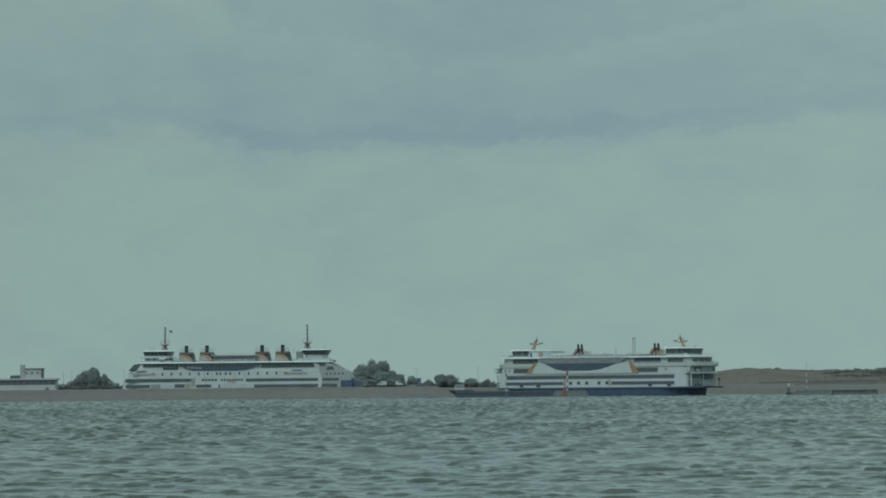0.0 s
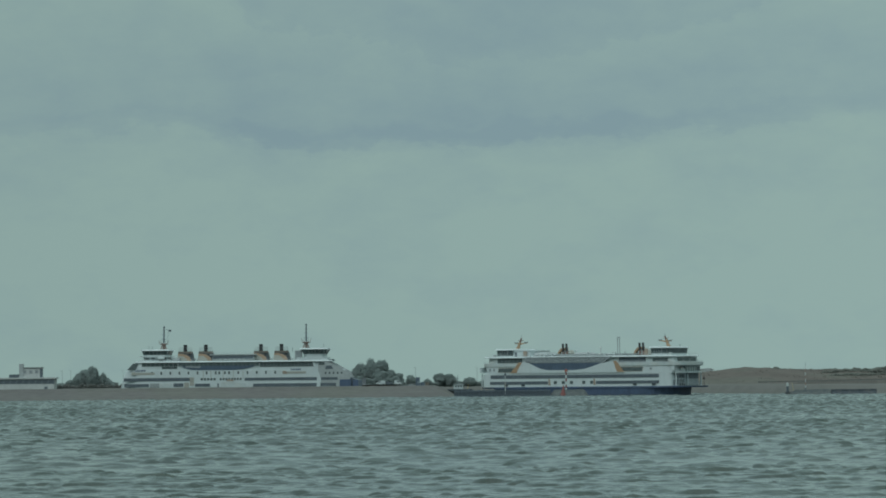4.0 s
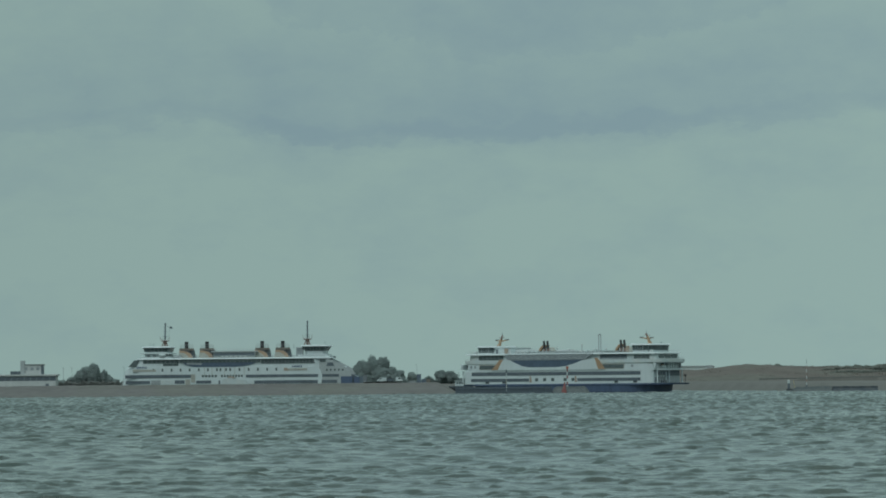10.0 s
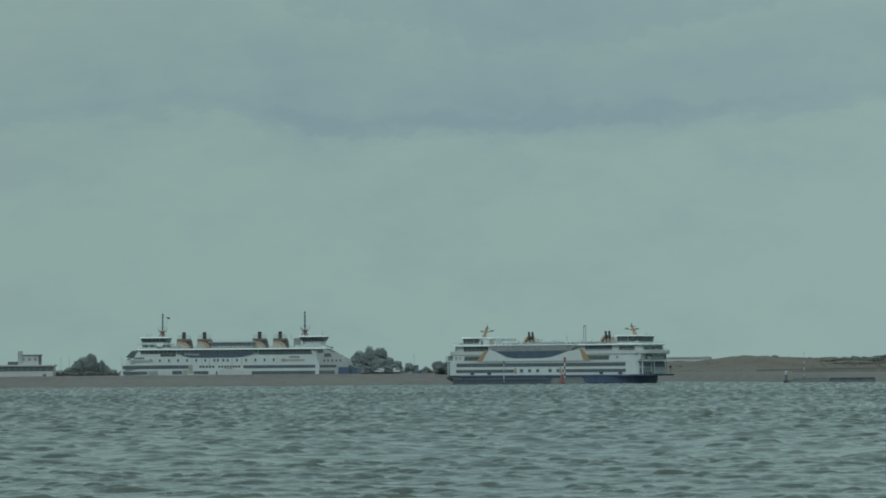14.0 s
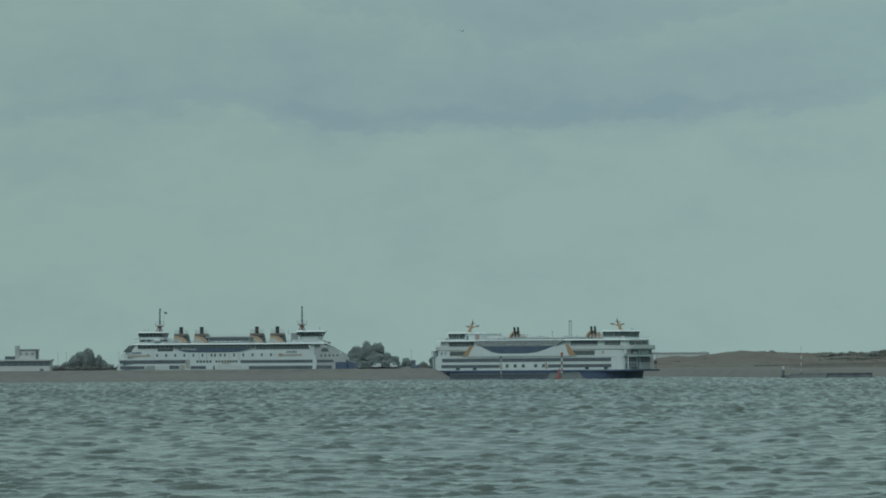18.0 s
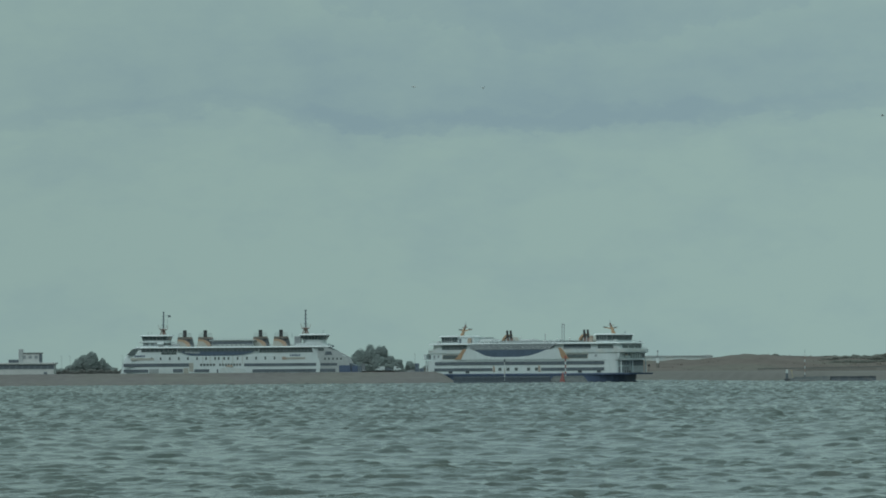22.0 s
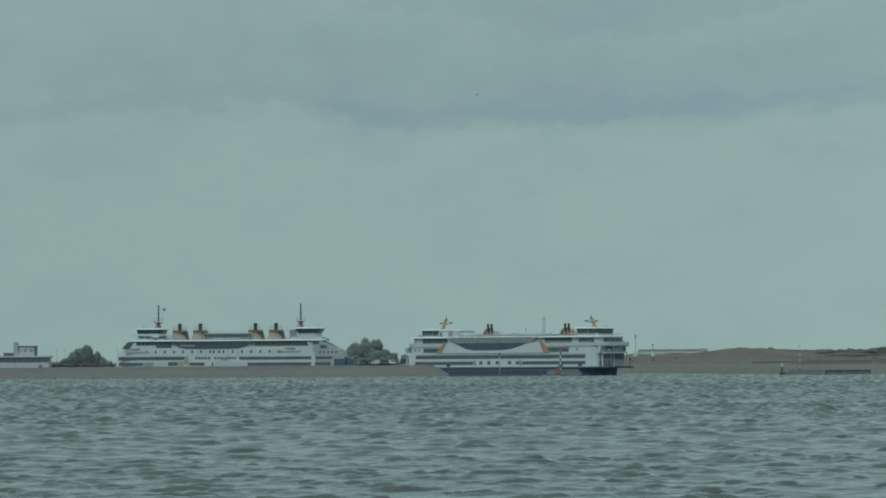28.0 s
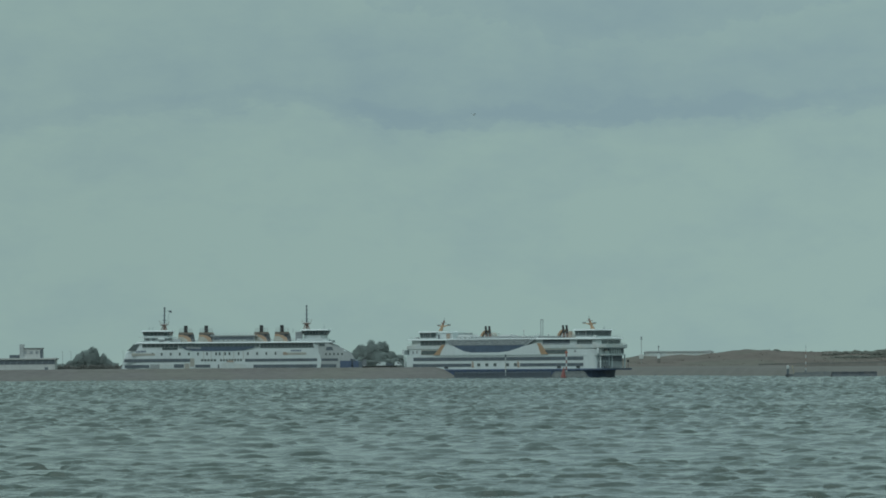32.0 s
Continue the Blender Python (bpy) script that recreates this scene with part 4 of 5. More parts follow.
def gliding_ferry():
    s = tagged(new("ferry"), "large white and navy double-ended ferry gliding into the harbour", "ship")
    B = 14.0
    part("hull", loft(bms(), [ends(55.5, B - 1, 20, 0.25, -2, back=58.5), ends(56, B - 0.3, 20, 0.28, 0.5, back=59.5), ends(56.3, B, 18, 0.3, 4.0, back=60)]), NAVY, s, "navy blue hull")
    part("fender_deck", loft(bms(), [ends(65, B + 0.3, 16, 0.4, 3.7, back=66), ends(65.4, B + 0.3, 16, 0.4, 4.5, back=66.5)]), NAVY, s)
    part("car_deck_side", loft(bms(), [ends(56, B, 4, 0.85, 4.5, back=62), ends(56, B, 4, 0.85, 11.3, back=62)]), WHITE, s)
    part("saloon_deck", loft(bms(), [ends(60, B + 0.15, 10, 0.6, 11.2, back=63), ends(60, B + 0.15, 10, 0.6, 11.8, back=63)]), WHITE, s)
    part("saloon_house", loft(bms(), [ends(57, B, 6, 0.8, 11.8, back=60.5), ends(57, B, 6, 0.8, 14.9, back=60.5)]), WHITE, s)
    part("promenade_deck", loft(bms(), [ends(59.6, B + 0.1, 9, 0.65, 14.7, back=62.5), ends(60.6, B + 0.3, 9, 0.65, 15.2, back=63), ends(60.6, B + 0.3, 9, 0.65, 16.8, back=63)]), OFFWHITE, s, "white promenade bulwark")
    part("upper_house", loft(bms(), [ends(57, B - 1.0, 6, 0.75, 16.8, back=60), ends(56.4, B - 1.0, 6, 0.75, 19.8, back=59.4)]), OFFWHITE, s)
    part("top_deck", loft(bms(), [ends(58.0, B + 0.4, 8, 0.7, 19.6, back=62.4), ends(58.0, B + 0.4, 8, 0.7, 19.75, back=62.4), ends(57.6, B - 0.1, 8, 0.7, 20.4, back=62)]), WHITE, s, "white top deck edge")
    open_end(s, 1, 56, 56.7)
    open_end(s, -1, 62, 59.7)
    for sg in (-1, 1):
        side = sg * (B + 0.05)
        # two rows of slabs painted as deck-opening shade with the white band between, square windows in the middle
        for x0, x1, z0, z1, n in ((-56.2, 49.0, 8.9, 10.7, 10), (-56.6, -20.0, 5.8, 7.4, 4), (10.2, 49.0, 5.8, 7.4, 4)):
            strip(s, x0, x1, side, z0, z1, SHADE, "deck_opening_shade", n, post=0.06)
        panes(s, [-15.3, -10.3, -5.2, 2.5, 7.4], 1.9, side, 5.9, 7.5, GLASS, "side_window")
        for x in (-19.6, 8.6):
            plate(s, "salmon_mark", [(x, 5.3), (x + 1.3, 5.3), (x + 1.0, 8.0), (x + 0.3, 8.7), (x, 8.7)], sg, B, 0.16, FADED, "faded salmon mark")
        for x in (-47.5, -36.8, 33.0, 44.6):
            part("fender_port", box(bms(), x, x + 2.4, *sorted((side, side + 0.2 * sg)), 4.8, 5.9, 0.1), SOOT, s)
        for x in (-50.5, -28.0, 20.0, 38.5):
            part("side_light", box(bms(), x, x + 0.7, *sorted((side, side + 0.2 * sg)), 9.2, 9.9, 0.05), SOOT, s)
        # white sweep of the side over the dark blue bow-shaped band
        plate(s, "blue_side_curve", [(-33, 12.6), (19, 12.6), (19, 16.9), (-33, 16.9)], sg, B, 0.34, BLUE, "dark blue curved band")
        plate(s, "white_sweep", [(-41.6, 11.7), (27.0, 11.7), (24.8, 15.0), (23.4, 17.5), (19.6, 17.4), (13.6, 16.6), (8.0, 14.85), (3.2, 13.65), (-3.0, 13.1), (-19.6, 13.1), (-24.5, 13.9), (-28.2, 15.4), (-31.6, 16.9), (-34.0, 17.3), (-37.6, 17.4), (-39.4, 15.0)], sg, B, 0.46, WHITE, "white sweeping side panel")
        lat = plate(s, "lattice_side", [(-33.5, 16.8), (14.6, 16.8), (20.4, 20.0), (-35.0, 20.0)], sg, B - 0.6, 0.98, PANEL, "grey panel side with lattice")
        bm = bms()
        for i in range(15):
            x = -33 + 3.3 * i
            for a, b in ((x, x + 3.3), (x + 3.3, x)):
                cyl(bm, (a, side + 0.4 * sg, 17.3), (b, side + 0.4 * sg, 19.6), 0.13, n=4)
        for z in (17.2, 19.7):
            cyl(bm, (-33, side + 0.4 * sg, z), (16.5, side + 0.4 * sg, z), 0.13, n=4)
        part("lattice", bm, GREY, lat)
        plate(s, "orange_sweep", [(-43.4, 11.9), (-39.4, 11.9), (-38.4, 13.8), (-37.2, 15.6), (-35.9, 17.3), (-38.2, 17.3), (-39.8, 15.4), (-41.6, 13.6)], sg, B, 0.54, ORANGE, "orange sweep on the side")
        plate(s, "orange_sweep", [(23.6, 11.9), (27.6, 11.9), (25.7, 14.2), (24.0, 16.6), (22.9, 17.7), (20.9, 17.7), (21.8, 16.4), (22.5, 14.0)], sg, B, 0.54, ORANGE, "orange sweep on the side")
        for x0, x1, a, b in ((-51.2, -43.0, 0.3, 1.8), (27.2, 38.6, -1.4, 0.4)):
            plate(s, "panorama_frame", [(x0 - 0.4, 12.0), (x1 + 0.4, 12.0), (x1 + 0.4 + b, 14.6), (x0 - 0.4 + a, 14.6)], sg, B, 0.1, BEIGE)
            plate(s, "panorama_window", [(x0, 12.3), (x1, 12.3), (x1 + b, 14.3), (x0 + a, 14.3)], sg, B, 0.2, GLASS, "dark panorama window")
        strip(s, -52.4, -36.8, sg * (B - 0.95), 17.0, 19.4, GLASS, "upper_window", 5)
        # dark slab with the open gallery's shade in its colour
        strip(s, 23.8, 40.2, sg * (B - 0.9), 17.3, 19.5, SHADE, "gallery_shade", 3)
        strip(s, 44.6, 53.8, sg * (B - 0.95), 17.1, 18.9, GLASS, "upper_window", 3)
        part("gallery_rail", box(bms(), 23.8, 40.2, *sorted((sg * (B - 0.6), sg * (B - 0.5))), 16.8, 17.6), PANEL, s)
        panes(s, [44.0], 1.3, side, 12.9, 14.1, PANEL, "round_window")
        panes(s, [-56.5, -54.0], 1.0, side, 12.8, 14.2, PANEL, "side_door")
        rail(s, -58, 55, sg * (B - 0.1), 20.4, 46)
        rail(s, -60, -53, sg * (B + 0.2), 16.8, 4, 0.9)
        rail(s, 47, 57, sg * (B + 0.2), 16.8, 5, 0.9)
        part("orange_bridge_panel", plate_box(-38.0, -35.8, sg * 9.9, sg * 10.3, 20.5, 23.1), FADED, s, "orange panel beside the bridge")
        part("orange_bridge_panel", plate_box(37.4, 39.4, sg * 9.4, sg * 9.8, 20.5, 23.8), FADED, s)
        for i in range(5):
            raft(s, -28 + 2.7 * i, sg * 11.6, 20.4)
        for i in range(4):
            raft(s, 11 + 2.7 * i, sg * 11.6, 20.4)
    part("sun_deck_house", box(bms(), -24, 22, -9, 9, 20.4, 21.4, 0.2), GREY, s)
    part("roof_dome", loft(bms(), [ends(6.5, 6, 3, 0.5, 20.4), ends(6.0, 5.5, 3, 0.5, 21.6), ends(3.5, 4, 2, 0.5, 22.5)]), LIGHTGREY, s, "pale canopy on the top deck").location = (-31, 0, 0)
    part("roof_dome", loft(bms(), [ends(5, 5, 3, 0.5, 21.4), ends(3.4, 4, 2, 0.5, 22.2)]), LIGHTGREY, s).location = (-6, 0, 0)
    part("deckhouse", box(bms(), -45.0, -34.5, -9.4, 9.4, 20.4, 23.2, 0.1), WHITE, s)
    part("deckhouse_door", box(bms(), -43.8, -42.6, -9.5, -9.3, 20.5, 22.6), SHADE, s)
    part("deckhouse_roof", box(bms(), -45.2, -34.3, -9.7, 9.7, 23.2, 23.6, 0.08), WHITE, s)
    for x, mx, roof in ((-50.0, -46.6, 24.2), (46.2, 44.2, 24.5)):
        wheelhouse(s, x, 20.4, roof, 5.4, 10.6, 0.3, 3.2)
        leaning_mast(s, mx, roof + 0.1, 31.4, ORANGE, RUST, 1 if x < 0 else -1)
    part("search_light", cyl(bms(), (51.0, 3, 24.6), (51.0, 3, 25.7), 0.16, 0.28, 6), SHADE, s)
    for x in (-24.8, 23.2):
        twin_funnel(s, x, 10.5, 20.4)
    pole = part("vent_pole", cyl(bms(), (6.4, 12.0, 20.4), (6.4, 12.0, 29.8), 0.22, 0.2, 8), GREY, s, "tall grey double vent pole")
    part("vent_pole", cyl(bms(), (7.7, 12.0, 20.4), (7.7, 12.0, 29.8), 0.22, 0.2, 8), GREY, pole)
    part("pole_head", box(bms(), 6.2, 7.9, 11.8, 12.2, 29.7, 30.2, 0.1), GREY, pole)
    for x, y, h in ((-17, 8, 2.2), (-1.5, 8, 3.6), (13, 9, 1.4), (0, -6, 1.2), (-13, -4, 1.0), (8, 5, 1.0), (17, -6, 1.2)):
        deck_vent(s, x, y, 21.2, h)
    for x in (-57, 53):
        part("deck_locker", box(bms(), x, x + 1.6, -11, -9.4, 20.4, 21.6, 0.1), OFFWHITE, s)
    return s


def plate_box(x0, x1, y0, y1, z0, z1):
    return box(bms(), x0, x1, *sorted((y0, y1)), z0, z1, 0.05)


quay_ferry = moored_ferry()
ferry = gliding_ferry()

# ---- harbour buildings, trees, vehicles ----
def gangway():
    """White shore gangway standing on the quay edge before the moored ship."""
    g = tagged(new("gangway"), "low white shore gangway beside the moored ferry", "gangway")
    g.matrix_world = pose(-114, 3200, 0, 0, 0, -5)
    part("ramp_side", prism(bms(), [(-7.5, 4.6), (6.5, 4.6), (6.5, 7.9), (2.0, 8.2), (-3.0, 8.9), (-7.5, 8.4)], -14.6, -14.3), OFFWHITE, g)
    part("walkway", prism(bms(), [(-7.5, 6.9), (6.5, 6.6), (6.5, 6.9), (-7.5, 7.2)], -14.2, -12.2), GREY, g)
    part("canopy", prism(bms(), [(-4.6, 9.3), (-0.6, 9.1), (-0.6, 9.9), (-3.4, 10.2)], -14.4, -12.2), FADED, g, "faded orange canopy")
    leg = part("leg", box(bms(), -7.2, -6.9, -14.2, -13.9, -2.0, 6.9), STEEL, g)
    for dx in (4.4, 8.8, 13.2):
        again(leg, pose(dx, 0, 0))
    post = part("canopy_post", cyl(bms(), (-4.2, -14.25, 7.0), (-4.2, -14.25, 9.4), 0.08, n=6), STEEL, g)
    again(post, pose(3.2, 0, 0))
    return g


gangway()


def terminal():
    t = tagged(new("harbour_building"), "long low pale harbour building with a square upper storey", "building")
    t.matrix_world = pose(-244, 3366, 4.7)
    part("wall", box(bms(), -60, 16, 0, 22, 0, 6.9, 0.1), PLASTER, t)
    part("roof", box(bms(), -61, 17, -0.8, 23, 6.9, 7.8, 0.1), PLASTER, t, "pale concrete roof edge")
    first = part("window", box(bms(), -1.82, 1.82, -0.1, 0.1, 4.0, 6.5, 0.03), SHADE, t)
    first.location = (-57, 0, 0)
    for i in range(1, 20):
        again(first, pose(-57 + 3.75 * i, 0, 0))
    up = part("upper_storey", box(bms(), -4.2, 8.4, 2, 14, 7.7, 13.2, 0.1), PLASTER, t)
    part("upper_roof", box(bms(), -4.6, 8.8, 1.6, 14.4, 13.2, 13.8, 0.1), ROOF, up)
    for x in (-1.6, 2.0, 5.4):
        part("window", box(bms(), x - 0.9, x + 0.9, 1.9, 2.05, 10.2, 12.0, 0.05), PANEL, up)
    # dark box along the right edge of the upper storey
    part("upper_dark_edge", box(bms(), 7.3, 8.6, 1.7, 8, 7.8, 13.0, 0.1), SHADE, up)
    part("stair_tower", box(bms(), -4.9, -2.3, 1.4, 6, 7.7, 15.9, 0.1), LIGHTGREY, t)
    part("roof_plant", box(bms(), -11, -5.2, 3, 10, 7.7, 9.7, 0.15), SHADE, t, "dark roof machinery housing")
    part("door", box(bms(), 10, 12, -0.1, 0.1, 0, 2.3), SHADE, t)
    part("plinth", box(bms(), -60.2, 16.2, -0.15, 0.3, 0, 0.9), GREY, t)
    return t


def far_shed():
    t = tagged(new("long_shed"), "long low pale shed behind the dunes", "building")
    t.matrix_world = pose(164, 3905, 9.2)
    part("wall", box(bms(), -24, 23, -8, 8, 0, 5.4, 0.1), OFFWHITE, t)
    part("roof", prism(bms(), [(-25, 5.3), (24, 5.3), (22, 6.0), (-23, 6.0)], -8.6, 8.6), LIGHTGREY, t)
    part("gable_house", box(bms(), 18, 21.5, -9, 7, 0, 6.3, 0.1), LIGHTGREY, t)
    return t


def tree(x, y, z, h, w, seed, leaf=LEAF, lean=0.0, low=0.22, label="dense grey-green harbour tree with an uneven crown"):
    rng = random.Random(seed)
    t = tagged(new("tree"), label, "tree", "trees by the harbour")
    t.matrix_world = pose(x, y, z)
    bm = cyl(bms(), (0, 0, -0.3), (lean * 0.2, 0, h * 0.5), 0.028 * h, 0.016 * h, 8)
    blobs = []
    count = 26 + int(1.5 * w)
    for i in range(count):
        v = Vector((rng.gauss(0, 1), rng.gauss(0, 1), rng.gauss(0, 1))).normalized() * rng.random() ** 0.4
        rw, rh = w * (0.09 + 0.12 * rng.random()), h * (1 - low) * (0.09 + 0.11 * rng.random())
        bz = h * (low + 1) / 2 + v.z * (h * (1 - low) / 2 - rh)
        bx = v.x * (w / 2 - rw) + lean * (bz / h - 0.6)
        by = v.y * (w / 2 - rw)
        cyl(bm, (lean * 0.1, 0, h * (0.2 + 0.2 * rng.random())), (bx, by, bz), 0.012 * h, 0.005 * h, 5)
        blobs.append((bx, by, bz, rw, rh))
    part("trunk", bm, BARK, t)
    verts, faces = [], []
    for bx, by, bz, rw, rh in blobs:
        for k in range(int(110 + 230 * rw)):
            v = Vector((rng.gauss(0, 1), rng.gauss(0, 1), rng.gauss(0, 1))).normalized() * (0.65 + 0.85 * rng.random() ** 1.4)
            c = Vector((bx + v.x * rw, by + v.y * rw, bz + v.z * rh))
            out = (v * 0.3 + Vector((rng.gauss(0, 0.25), rng.gauss(0, 0.25) - 0.7, rng.gauss(0, 0.25) + 0.5))).to_track_quat("Y", "Z").to_matrix()
            q = out @ Euler((0, rng.random() * 6.28, 0)).to_matrix()     # leaves turn up to the light
            s = 0.14 + 0.24 * rng.random()
            i = len(verts)
            for px, pz in ((-s, -s * 0.6), (s, -s * 0.6), (s * 0.7, s * 0.6), (-s * 0.7, s * 0.6)):
                verts.append(tuple(c + q @ Vector((px, 0, pz))))
            faces.append((i, i + 1, i + 2, i + 3))
    me = bpy.data.meshes.new("crown")
    me.from_pydata(verts, [], faces)
    me.materials.append(leaf)
    new("crown", me).parent = t
    return t


def hedge(x0, x1, y, z, h, seed, label, leaf=LEAF_DARK):
    """A strip of scrub, too dense to count."""
    rng = random.Random(seed)
    verts, faces = [], []
    for k in range(int((x1 - x0) * 90)):
        x = x0 + (x1 - x0) * rng.random()
        top = h * (0.65 + 0.5 * noise.noise(Vector((x / 5.0, seed, 0))) + 0.25 * noise.noise(Vector((x / 1.7, seed, 5))))
        edge = min(1.0, (x - x0) / 4.0, (x1 - x) / 4.0)
        c = Vector((x, y + 4 * rng.random(), z + max(0.3, top) * (0.3 + 0.7 * edge) * rng.random() ** 0.7))
        q = Vector((rng.gauss(0, 0.4), -0.7, 0.6 + rng.gauss(0, 0.3))).to_track_quat("Y", "Z").to_matrix()
        s = 0.25 + 0.4 * rng.random()
        i = len(verts)
        for px, pz in ((-s, -s * 0.6), (s, -s * 0.6), (s * 0.7, s * 0.6), (-s * 0.7, s * 0.6)):
            verts.append(tuple(c + q @ Vector((px, 0, pz))))
        faces.append((i, i + 1, i + 2, i + 3))
    me = bpy.data.meshes.new("shrubs")
    me.from_pydata(verts, [], faces)
    me.materials.append(leaf)
    return tagged(new("shrubs", me), label, "shrubs", kind="stuff")


def van(x, y, z, turn, paint, label, length=5.6, height=2.5):
    v = tagged(new("van"), label, "van", "vehicles on the quay")
    v.matrix_world = pose(x, y, z, 0, 0, turn)
    half = length / 2
    body = prism(bms(), [(-half, 0.35), (half, 0.35), (half, 1.1), (half - 0.9, 1.35), (half - 1.6, height), (-half + 0.1, height)], -1.0, 1.0)
    bmesh.ops.bevel(body, geom=list(body.edges), offset=0.08, segments=2, affect="EDGES")
    part("body", body, paint, v)
    part("windscreen", prism(bms(), [(half - 0.95, 1.4), (half - 0.85, 1.4), (half - 1.5, height - 0.2), (half - 1.6, height - 0.2)], -0.85, 0.85), GLASS, v)
    for sy in (-1.01, 1.01):
        part("side_window", prism(bms(), [(half - 2.6, 1.45), (half - 1.2, 1.45), (half - 1.65, height - 0.3), (half - 2.6, height - 0.3)], sy - 0.02, sy + 0.02), GLASS, v)
        for wx in (-half + 1.0, half - 1.0):
            w = part("wheel", cyl(bms(), (wx, sy * 0.98 - 0.1, 0.34), (wx, sy * 0.98 + 0.1, 0.34), 0.34, n=14), TYRE, v)
            part("rim", cyl(bms(), (wx, sy * 0.98 - 0.12, 0.34), (wx, sy * 0.98 + 0.12, 0.34), 0.19, n=10), STEEL, w)
    part("bumper", box(bms(), half - 0.1, half + 0.12, -0.95, 0.95, 0.35, 0.65, 0.04), SHADE, v)
    return v


def container(x, y, z, paint, label):
    c = tagged(new("shipping_container"), label, "container", "containers on the quay")
    c.matrix_world = pose(x, y, z)
    part("body", box(bms(), -1.2, 1.2, -3.0, 3.0, 0.06, 2.84, 0.03), paint, c)
    post = part("corner_post", box(bms(), -1.22, -1.08, -3.03, -2.9, 0, 2.9), paint, c)
    for px, py in ((2.3, 0), (0, 5.93), (2.3, 5.93)):
        again(post, pose(px, py, 0))
    for dx in (-0.55, 0.55):
        d = part("door", box(bms(), dx - 0.52, dx + 0.52, -3.05, -3.0, 0.12, 2.78, 0.01), paint, c)
        part("locking_bar", cyl(bms(), (dx + 0.2, -3.08, 0.1), (dx + 0.2, -3.08, 2.8), 0.025, n=6), STEEL, d)
    return c


def workboat(x, y):
    b = tagged(new("workboat"), "small moored workboat with a white cabin and a dark hull", "boat")
    b.matrix_world = pose(x, y, 0, 0, 0, 4)
    part("hull", loft(bms(), [ends(5, 1.6, 3, 0.2, -0.6), ends(6.0, 2.2, 3.5, 0.25, 1.6), ends(6.5, 2.3, 3.5, 0.25, 3.0)]), BLACK, b, "dark steel hull")
    part("bulwark", loft(bms(), [ends(6.5, 2.32, 3.5, 0.25, 3.0), ends(6.7, 2.35, 3.5, 0.25, 3.7)]), SHADE, b)
    c = part("cabin", box(bms(), -3.2, 1.6, -1.6, 1.6, 3.0, 6.2, 0.12), OFFWHITE, b)
    part("cabin_roof", box(bms(), -3.5, 1.9, -1.8, 1.8, 6.2, 6.5, 0.08), OFFWHITE, c)
    for wx in (-2.2, -0.8, 0.6):
        part("window", box(bms(), wx - 0.45, wx + 0.45, -1.66, -1.56, 4.7, 5.8, 0.04), GLASS, c)
    m = part("mast", cyl(bms(), (-1.2, 0, 6.4), (-1.2, 0, 11.2), 0.16, 0.1, 6), SHADE, b)
    part("yard", box(bms(), -2.2, -0.2, -0.06, 0.06, 9.4, 9.55), SHADE, m)
    part("deck_crane", cyl(bms(), (3.6, 0, 3.0), (4.8, 0, 6.4), 0.16, 0.1, 6), YELLOW, b)
    return b


def banded_pole(x, y, z0, z1, r, bands, label, tip=0.0, topmark=None):
    p = tagged(new("beacon_pole"), label, "beacon")
    p.matrix_world = pose(x, y, 0)
    n = len(bands)
    for i, c in enumerate(bands):
        a, b = z0 + (z1 - z0) * i / n, z0 + (z1 - z0) * (i + 1) / n
        part("band", cyl(bms(), (0, 0, a), (0, 0, b), r, r, 10), c, p)
    if tip:
        part("tip", cyl(bms(), (0, 0, z1), (0, 0, z1 + tip), r * 0.45, r * 0.3, 6), SHADE, p)
    if topmark:
        part("topmark", loft(bms(), [ends(r * 2.4, r * 2.4, r, 0.5, z1), ends(r * 1.4, r * 1.4, r * 0.6, 0.5, z1 + 1.3)]), topmark, p)
    part("footing", cyl(bms(), (0, 0, z0 - 1.2), (0, 0, z0 + 0.3), r * 2.6, r * 2.0, 10), SHADE, p)
    return p


